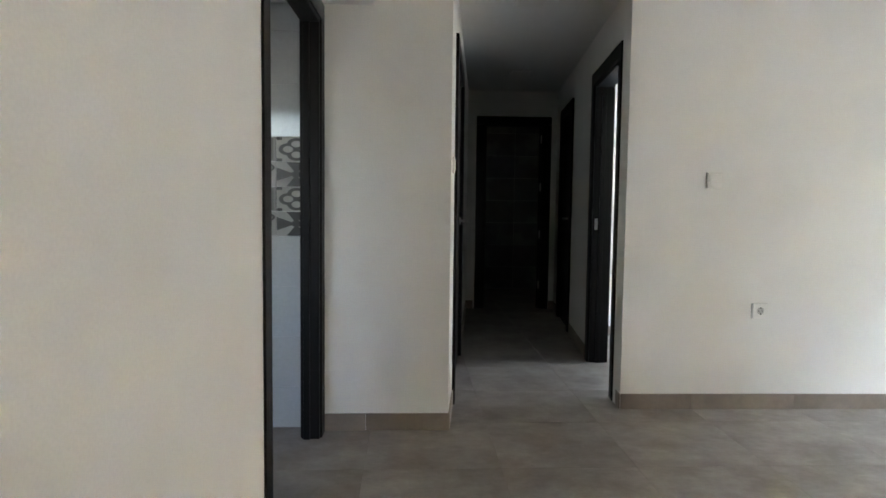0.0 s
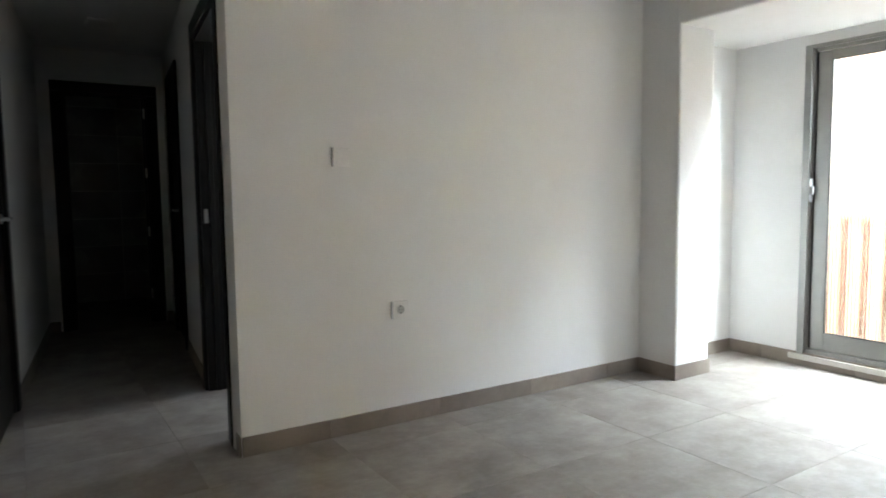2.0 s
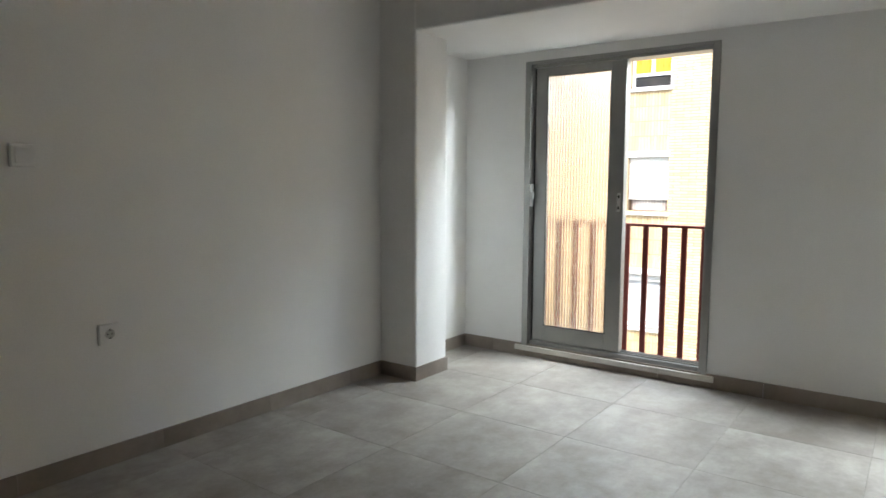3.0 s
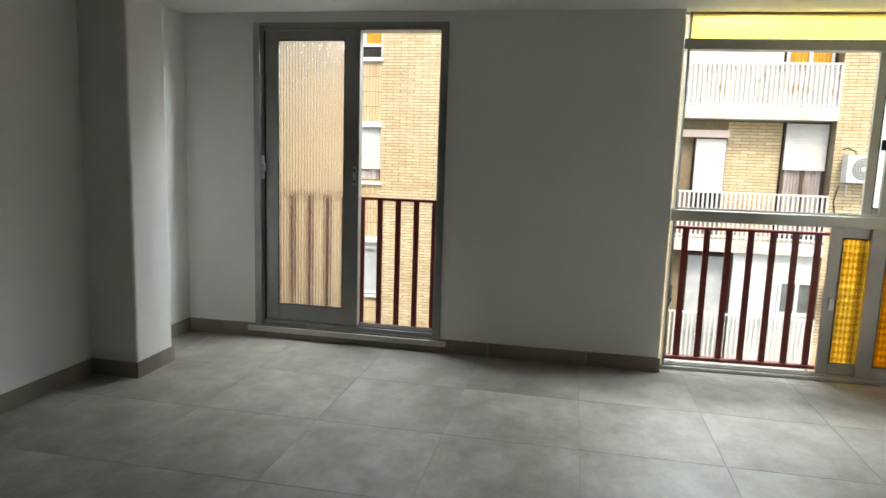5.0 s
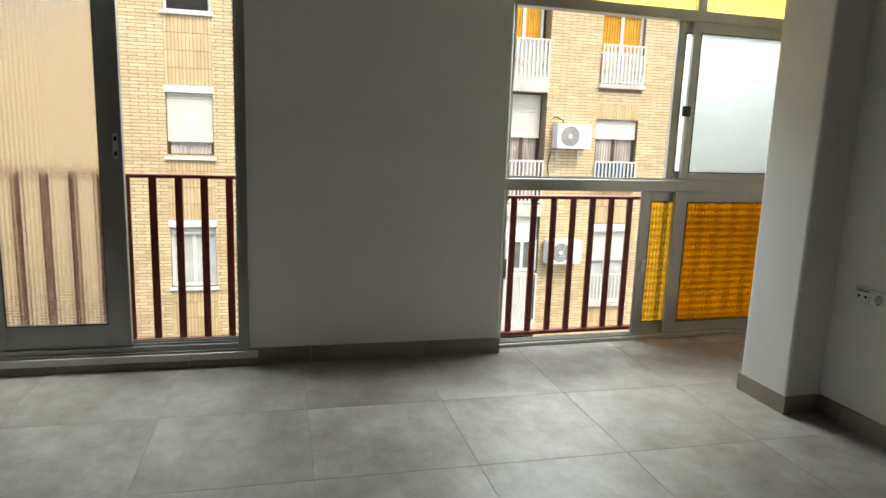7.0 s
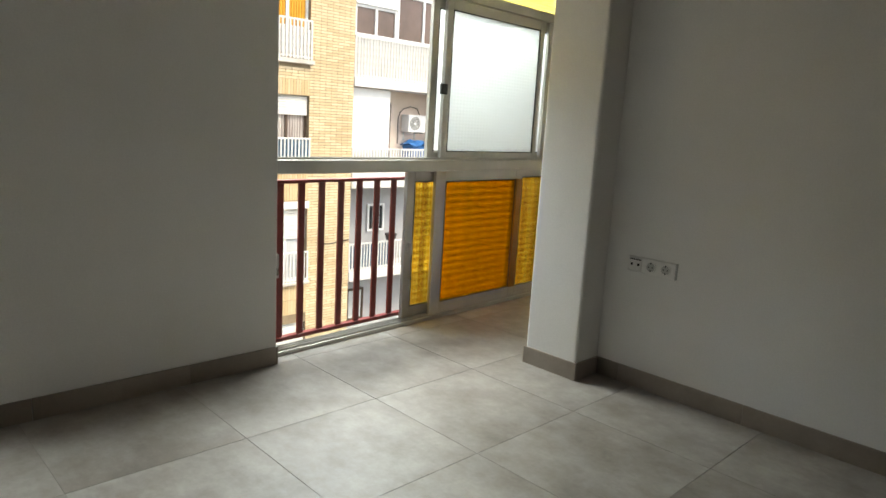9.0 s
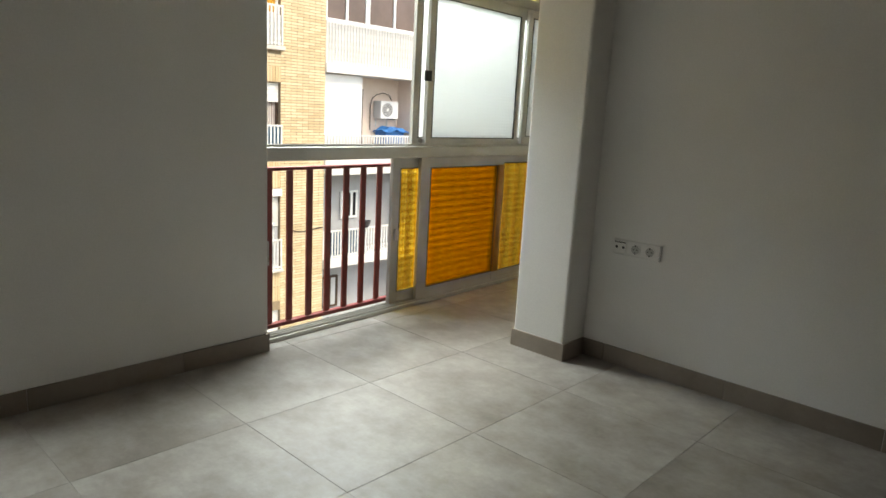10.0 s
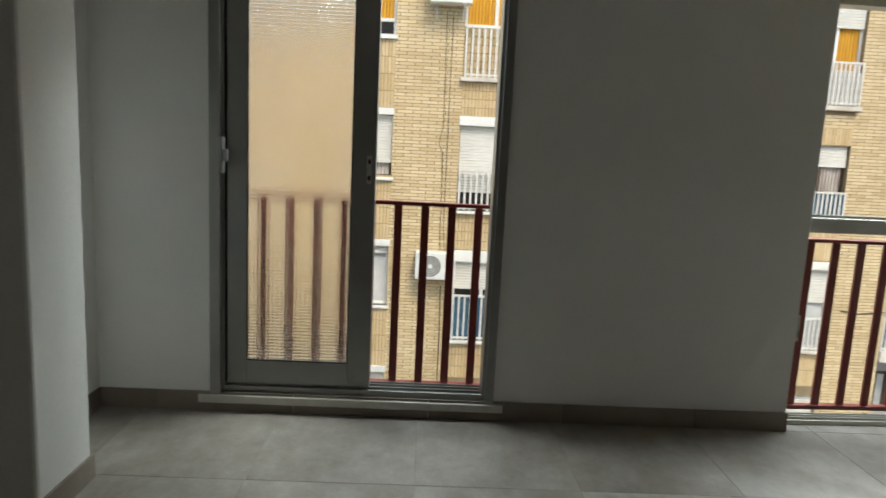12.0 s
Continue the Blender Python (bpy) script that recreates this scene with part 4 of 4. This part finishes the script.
for u0, u1 in ((4.06, 4.86), (6.285, 7.12)):
    column(u0, u1, [(0.60 + RISE[k], 1.73 + RISE[k]) for k in range(-2, 2)])
    for k in range(-2, 2):
        z = RISE[k]
        ledge(u0 - 0.02, u1 + 0.02, 1.735 + z, 1.86 + z, 0.02, name="lintel")
        ledge(u0 - 0.04, u1 + 0.04, 0.545 + z, 0.60 + z, 0.06, name="sill")
        soldier_field(u0, u1, 1.86 + z, 3.065 + z)
        if k == 1:
            facade_window(u0, u1, 3.12, 4.25, LACQUER, 2, curtain=AMBER_CLOTH, transom=3.38)
        elif k == 0:
            facade_window(u0, u1, 0.60, 1.73, BROWN_FRAME, 1, shut=0.90, curtain=GREY_CLOTH)
        elif k == -1:
            facade_window(u0, u1, 0.60 + z, 1.73 + z, LACQUER, 2, glass=WINDOW_PALE, shut=1.62 + z)
        else:
            facade_window(u0, u1, 0.60 + z, 1.73 + z, LACQUER, 2, glass=WINDOW_PALE, shut=1.2 + z)

for a, c in ((7.12, 12.0), (4.86, 6.285), (2.83, 4.06)):
    column(a, c, [])
    brick_pier(a, min(c, 9.0))

# window column with small rails
pu0, pu1 = 1.70, 2.83
column(pu0, pu1, [(0.05, 1.60), (3.36, 4.30), (-2.44, -0.92), (-4.95, -3.44)])
soldier_field(pu0, pu1, 1.78, 2.39)
soldier_field(pu0, pu1, -0.69, 0.0)
soldier_field(pu0, pu1, 2.47, 3.33, rows=6)
soldier_field(pu0, pu1, -3.2, -2.5, rows=3)
ledge(pu0 - 0.02, pu1 + 0.02, 1.605, 1.78, 0.03, name="lintel")
ledge(pu0 - 0.02, pu1 + 0.04, 2.395, 2.465, 0.10, CONCRETE)
ledge(pu0 - 0.02, pu1 + 0.02, -0.915, -0.70, 0.03, name="lintel")
ledge(pu0 - 0.02, pu1 + 0.03, 0.0, 0.045, 0.10, name="sill")
ledge(pu0 - 0.02, pu1 + 0.03, -2.49, -2.445, 0.10, name="sill")
facade_window(pu0, pu1, 0.05, 1.60, BROWN_FRAME, 2, shut=0.42, glass=WINDOW_DARK)
facade_window(pu0, pu1, 3.36, 4.30, LACQUER, 2, curtain=AMBER_CLOTH)
facade_window(pu0, pu1, -2.44, -0.92, LACQUER, 2, shut=-1.42, glass=WINDOW_DARK)
white_railing(pu0, pu1 - 0.02, 0.06, 0.83, 0.03, 0.115)
white_railing(pu0, pu1 - 0.02, 2.47, 3.36, 0.06, 0.115)
white_railing(pu0, pu1 - 0.02, -2.43, -1.55, 0.03, 0.115, BLUE_GREY)
column(0.35, 1.70, [])
brick_pier(0.35, 1.70)

# first bay of balconies, open or glazed in
bu0, bu1 = -2.38, 0.35
for k in range(-2, 2):
    z = ST * k
    box(wb, bu0, bu1, -1.3, -0.42, -0.22 + z, 2.06 + z)
    slab("balcony_slab", CONCRETE, house, bu0, bu1, -1.2, 0.05, 2.06 + z, 2.30 + z, bev=0.01)
slab("parapet", RENDER_PEELED, house, bu0 + 0.01, bu1 - 0.01, -0.10, -0.05, 2.30, 3.06, bev=0.004, label="cream parapet with peeling paint")
white_railing(bu0, bu1, 2.30, 3.10, 0.0, 0.085)
white_railing(bu0, bu1, -0.20, 0.70, 0.0, 0.085)
white_railing(bu0, bu1, -2.74, -1.67, 0.0, 0.085)
facade_window(-2.36, -1.60, -0.15, 2.02, BROWN_FRAME, 2, v=-0.36, shut=1.18, curtain=GREY_CLOTH)
facade_window(-0.57, 0.0, 0.30, 1.69, BROWN_FRAME, 1, v=-0.36, shut=0.72)
slab("awning_box", RENDER_PINK, house, -0.60, 0.30, -0.41, -0.20, 1.72, 1.86, bev=0.01)
brick_pier(-1.58, -0.60, -0.2, 2.05, -0.42)
slab("balcony_enclosure", LACQUER, house, bu0 + 0.02, -0.85, -0.16, -0.10, -2.735, -0.36, bev=0.006, label="white glazed-in balcony front")
facade_window(-2.36, -1.70, -1.62, -0.96, LACQUER, 2, v=-0.11, glass=WINDOW_GREY)
facade_window(-0.80, 0.0, -2.72, -0.55, BROWN_FRAME, 2, v=-0.36, glass=WINDOW_PALE)
slab("balcony_enclosure", RENDER_PINK, house, -1.45, bu1, -0.40, -0.34, 2.32, 4.3, bev=0.006)
facade_window(-2.32, -1.50, 3.02, 4.3, LACQUER, 2, v=-0.36, curtain=AMBER_CLOTH)
facade_window(-2.3, -0.6, -4.9, -3.2, LACQUER, 3, v=-0.36, glass=WINDOW_PALE)

# brick pier and the next window column
column(-3.50, -2.38, [])
brick_pier(-3.50, -2.38)
wu0, wu1 = -4.46, -3.50
column(wu0, wu1, [(0.20, 1.57), (2.90, 4.20), (-2.35, -0.78), (-4.87, -3.30)])
brick_pier(wu0, wu1, 1.90, 2.20)
soldier_field(wu0, wu1, 1.58, 1.90, rows=1)
soldier_field(wu0, wu1, -0.60, 0.12, rows=2)
soldier_field(wu0, wu1, -3.1, -2.45, rows=2)
ledge(wu0 - 0.05, wu1 + 0.04, 2.21, 2.29, 0.10, CONCRETE)
ledge(wu0 - 0.02, wu1 + 0.02, -0.775, -0.62, 0.03, name="lintel")
ledge(wu0 - 0.02, wu1 + 0.02, 0.13, 0.19, 0.10, CONCRETE)
ledge(wu0 - 0.02, wu1 + 0.02, -2.42, -2.36, 0.10, CONCRETE)
facade_window(wu0, wu1, 0.20, 1.57, BROWN_FRAME, 2, shut=1.21, curtain=GREY_CLOTH)
facade_window(wu0, wu1, 2.90, 4.20, LACQUER, 2, shut=3.72, curtain=AMBER_CLOTH)
facade_window(wu0, wu1, -2.35, -0.78, LACQUER, 2, shut=-1.40, glass=WINDOW_PALE)
facade_window(wu0, wu1, -4.87, -3.30, LACQUER, 2, glass=WINDOW_PALE, shut=-4.2)
slab("parapet", RENDER_PEELED, house, wu0 + 0.01, wu1 - 0.01, 0.0, 0.03, 2.30, 2.90, bev=0.004, label="cream parapet with peeling paint")
white_railing(wu0, wu1, 2.30, 3.08, 0.07, 0.085)
white_railing(wu0, wu1, 0.20, 0.72, 0.05, 0.085, BLUE_GREY)
white_railing(wu0, wu1, -2.36, -1.70, 0.05, 0.085)
column(-5.58, -4.46, [])
brick_pier(-5.58, -4.46)

# second bay of deep balconies
cu0, cu1 = -8.45, -5.58
for k in range(-2, 2):
    z = ST * k
    box(wb, cu0, cu1, -1.9, -0.75, -0.20 + z, 1.87 + z)
for z0, z1 in ((1.87, 2.07), (4.39, 4.59), (-0.38, -0.03), (-2.54, -2.32), (-4.95, -4.70)):
    slab("balcony_slab", RENDER_WHITE, house, cu0, cu1, -1.9, 0.05, z0, z1, bev=0.01)
slab("balcony_back", RENDER_PINK, house, cu0, cu1, -0.75, -0.735, -0.02, 1.87, label="pale pink balcony wall")
slab("balcony_side", RENDER_PINK, house, cu0, cu0 + 0.06, -0.735, -0.02, 0.0, 1.87)
# lower bay walls use the render greyed for street shade
slab("balcony_side", RENDER_SHADED, house, cu0, cu0 + 0.06, -0.735, -0.02, -2.31, -0.39)
for z0, z1 in ((-2.32, -0.38), (-4.70, -2.54), (-7.2, -4.95)):
    slab("balcony_back", RENDER_SHADED, house, cu0, cu1, -0.75, -0.735, z0, z1, label="white balcony wall, recess shade put into its colour")
slab("awning_cloth", BLUE_GREY, house, -6.85, -5.66, -0.06, -0.05, -2.26, -1.72, label="blue-green cloth tied behind the railing")
slab("parapet", RENDER_WHITE, house, cu0 + 0.01, cu1 - 0.01, -0.10, -0.06, 2.07, 2.93, bev=0.004)
white_railing(cu0, cu1, 2.07, 2.95, 0.0, 0.085)
white_railing(cu0, cu1, -0.02, 0.53, 0.0, 0.085)
white_railing(cu0, cu1, -2.32, -1.66, 0.0, 0.085)
facade_window(-6.78, cu1 - 0.03, 2.97, 3.62, LACQUER, 2, v=-0.12, glass=WINDOW_BROWN)
slab("shutter_box", LACQUER, house, -6.78, cu1 - 0.03, -0.12, -0.03, 3.625, 4.0, bev=0.008)
facade_window(cu0 + 0.05, -6.80, 2.97, 4.0, LACQUER, 2, v=-0.12, glass=WINDOW_BROWN)
slab("lintel", RENDER_WHITE, house, cu0, cu1, -0.17, -0.06, 4.005, 4.388, bev=0.005)
slab("awning_panel", LACQUER, house, -6.72, cu1, -0.16, -0.12, 0.02, 1.85, bev=0.005, label="closed white blind in front of the balcony")
facade_window(-7.20, -6.78, 0.02, 1.60, BROWN_FRAME, 1, v=-0.72, glass=WINDOW_PALE)
facade_window(-7.12, -6.60, -1.54, -0.86, LACQUER, 3, v=-0.72, glass=WINDOW_DARK)
facade_window(-6.55, -6.05, -3.75, -2.95, BROWN_FRAME, 2, v=-0.72, glass=WINDOW_PALE)
white_railing(cu0, cu1, -4.70, -4.0, 0.0, 0.085)
column(-12.0, -8.45, [])
brick_pier(-9.4, -8.45)
part("wall", wb, CEMENT, house, "mortar-coloured masonry behind the brick facing")
bricks.object("brickwork", BRICK, house, "yellow facing bricks in running bond")
soldiers.object("soldier_bricks", SOLDIER, house, "upright yellow facing bricks")
slab("body", CEMENT, house, -12.0, 12.0, -9.0, -1.92, LOW, TOP)
# unseen roof, its low height chosen to let skylight in
slab("roof", CONCRETE, house, -12.1, 12.1, -9.1, 0.25, TOP, TOP + 0.25)


def air_conditioner(u, z, w=0.74, h=0.50, v=0.02, hang=True):
    ac = thing("air_conditioner", FAC @ pose(u, v, z), "white outdoor air conditioner unit on the brick facade", "air conditioner", "outdoor air conditioners")
    slab("casing", LACQUER, ac, -w / 2, w / 2, 0.03, 0.31, 0, h, bev=0.015)
    cu = w * 0.13
    bm = bmesh.new()
    # dark disc on the casing stands in for the shade behind the grille
    rod(bm, (cu, 0.306, h / 2), (cu, 0.316, h / 2), h * 0.40, 28)
    part("fan_recess", bm, FAN_SHADE, ac, "grey disc giving the fan opening's shade by colour")
    bm = bmesh.new()
    for q in range(1, 6):
        rr = h * 0.40 * q / 5
        ring = [Vector((cu + rr * math.cos(k * math.pi / 12), 0.321, h / 2 + rr * math.sin(k * math.pi / 12))) for k in range(24)]
        for k in range(24):
            rod(bm, ring[k], ring[(k + 1) % 24], 0.0035, 4)
    rod(bm, (cu, 0.316, h / 2), (cu, 0.326, h / 2), h * 0.09, 16)
    part("fan_grille", bm, PLASTIC, ac)
    if hang:
        bm = bmesh.new()
        box(bm, -0.015, 0.015, 0.0, 0.33, -0.03, 0.0)
        box(bm, -0.015, 0.015, -0.03, 0.012, -0.22, 0.0)
        me = mesh_of("bracket", bm, STEEL)
        for x in (-w * 0.32, w * 0.32):
            o = new("bracket", me)
            o.parent = ac
            o.location = (x, 0, 0)
    return ac


air_conditioner(3.17, -1.22)
air_conditioner(3.11, 3.68)
air_conditioner(-2.88, 0.96)
air_conditioner(-2.84, -1.42)
air_conditioner(-7.86, 0.92, 0.58, 0.42, v=-0.735)


def cable(name, points, r=0.012, label="dark cable clipped to the brick facade"):
    cu = bpy.data.curves.new(name, "CURVE")
    cu.dimensions, cu.bevel_depth, cu.bevel_resolution = "3D", r, 1
    sp = cu.splines.new("POLY")
    sp.points.add(len(points) - 1)
    for p, q in zip(sp.points, points):
        p.co = (*q, 1)
    cu.materials.append(CABLE)
    ob = new(name, cu)
    ob.matrix_world = FAC
    return tagged(ob, label, "cable", "facade cables")


cable("cable", [(3.05, 0.012, z) for z in (3.6, 2.2, 1.2, 0.4, -0.3)] + [(3.0, 0.012, -0.8)], 0.006)
cable("cable", [(3.16, 0.012, 3.6), (3.14, 0.012, 1.6), (3.2, 0.012, 1.25), (3.13, 0.012, 1.1), (3.1, 0.012, -0.7)], 0.006)
cable("cable", [(3.05, 0.012, -1.4), (3.03, 0.012, -2.4), (3.03, 0.012, -3.4)], 0.010)
cable("cable", [(-2.70, 0.2, 1.43), (-2.66, 0.2, 1.52), (-2.58, 0.1, 1.58), (-2.52, 0.012, 1.56)], 0.012)
cable("cable", [(-2.52, 0.012, 0.9), (-2.46, 0.012, 0.6), (-2.52, 0.012, 0.3)], 0.010)
cable("cable", [(-4.70, 0.012, -1.55), (-5.0, 0.012, -1.60), (-5.55, 0.012, -1.55)], 0.012)

cable("pipe", [(-7.47, -0.70, 0.62), (-7.46, -0.70, 1.20), (-7.50, -0.69, 1.38), (-7.62, -0.68, 1.48), (-7.84, -0.68, 1.54), (-8.06, -0.69, 1.50), (-8.16, -0.70, 1.36)], 0.011, "brown refrigerant pipe looped over the air conditioner")

lc = bpy.data.curves.new("cable", "CURVE")
lc.dimensions, lc.bevel_depth, lc.bevel_resolution = "3D", 0.005, 2
ls = lc.splines.new("POLY")
ls.points.add(24)
for k, p in enumerate(ls.points):
    p.co = (GLEN - 0.9 + 0.033 * k, -0.085 + 0.012 * math.sin(k * 0.9), 0.001 + 0.004 * math.sin(k * 1.7) ** 2, 1)
lc.materials.append(CABLE)
lco = new("cable", lc)
lco.matrix_world = GDIR
tagged(lco, "black cable lying on the ledge under the railing", "cable")

# blue tarpaulin and basin on the far balcony
tp = bmesh.new()
bmesh.ops.create_grid(tp, x_segments=10, y_segments=6, size=0.5)
for v in tp.verts:
    x, y = v.co.x, v.co.y
    v.co = Vector((x * 0.80, y * 0.5, 0.03 * math.sin(x * 13 + 2 * y) + 0.02 * math.sin(y * 17) - 0.22 * max(0, abs(x) - 0.22) - 0.25 * max(0, y - 0.2)))
tpo = new("tarpaulin", mesh_of("tarpaulin", tp, BLUE_CLOTH))
tpo.matrix_world = FAC @ pose(-7.90, -0.38, 0.70)
so_mod = tpo.modifiers.new("thick", "SOLIDIFY")
so_mod.thickness = 0.02
tagged(tpo, "crumpled blue tarpaulin over the balcony clutter", "tarpaulin")
cl2 = bmesh.new()
box(cl2, -0.36, 0.28, -0.2, 0.20, 0.0, 0.62, 0.03)
cbx = new("storage_box", mesh_of("storage_box", cl2, BLUE_CLOTH))
cbx.matrix_world = FAC @ pose(-7.82, -0.4, -0.005)
tagged(cbx, "blue plastic storage box under the tarpaulin", "box")
bs = bmesh.new()
bmesh.ops.create_cone(bs, cap_ends=True, segments=16, radius1=0.10, radius2=0.15, depth=0.16)
po = new("plant_pot", mesh_of("plant_pot", bs, POT))
po.matrix_world = FAC @ pose(-6.80, 0.0, -1.58)
tagged(po, "dark plant pot on the lower balcony rail", "plant pot")

# ---- floor tiles, each a piece of the floor ----
TX, TY = 0.605, 0.602
bm = bmesh.new()
box(bm, -TX / 2 + 0.0009, TX / 2 - 0.0009, -TY / 2 + 0.0009, TY / 2 - 0.0009, -0.0118, 0.0, 0.0008)
tile = mesh_of("floor_tile", bm, FLOOR_TILE)
for i in range(-8, 2):
    for j in range(-6, 15):
        x, y = 4.122 + TX * (i + 0.5), 0.678 + TY * (j + 0.5)
        if y > 4.0 and x > 4.2 or x < -0.3 and not (-1.0 < y < 4.0) or y < -2.0 or y > 9.2:
            continue
        if x > 4.75 and not y < 1.1:
            continue
        cut = tile
        if x > 4.5 and y < 1.1:
            # cut along the slanting glazing
            tb = bmesh.new()
            tb.from_mesh(tile)
            made = bmesh.ops.bisect_plane(tb, geom=tb.verts[:] + tb.edges[:] + tb.faces[:], plane_co=(GLZ0[0] - x, GLZ0[1] - y, 0), plane_no=(GLZ0[1] - GLZ1[1], GLZ1[0] - GLZ0[0], 0), clear_outer=True)
            bmesh.ops.edgenet_fill(tb, edges=[e for e in made["geom_cut"] if isinstance(e, bmesh.types.BMEdge)])
            if not tb.faces:
                continue
            cut = mesh_of("floor_tile", tb, FLOOR_TILE)
        piece("floor_tile", cut, floor, (x, y, 0))
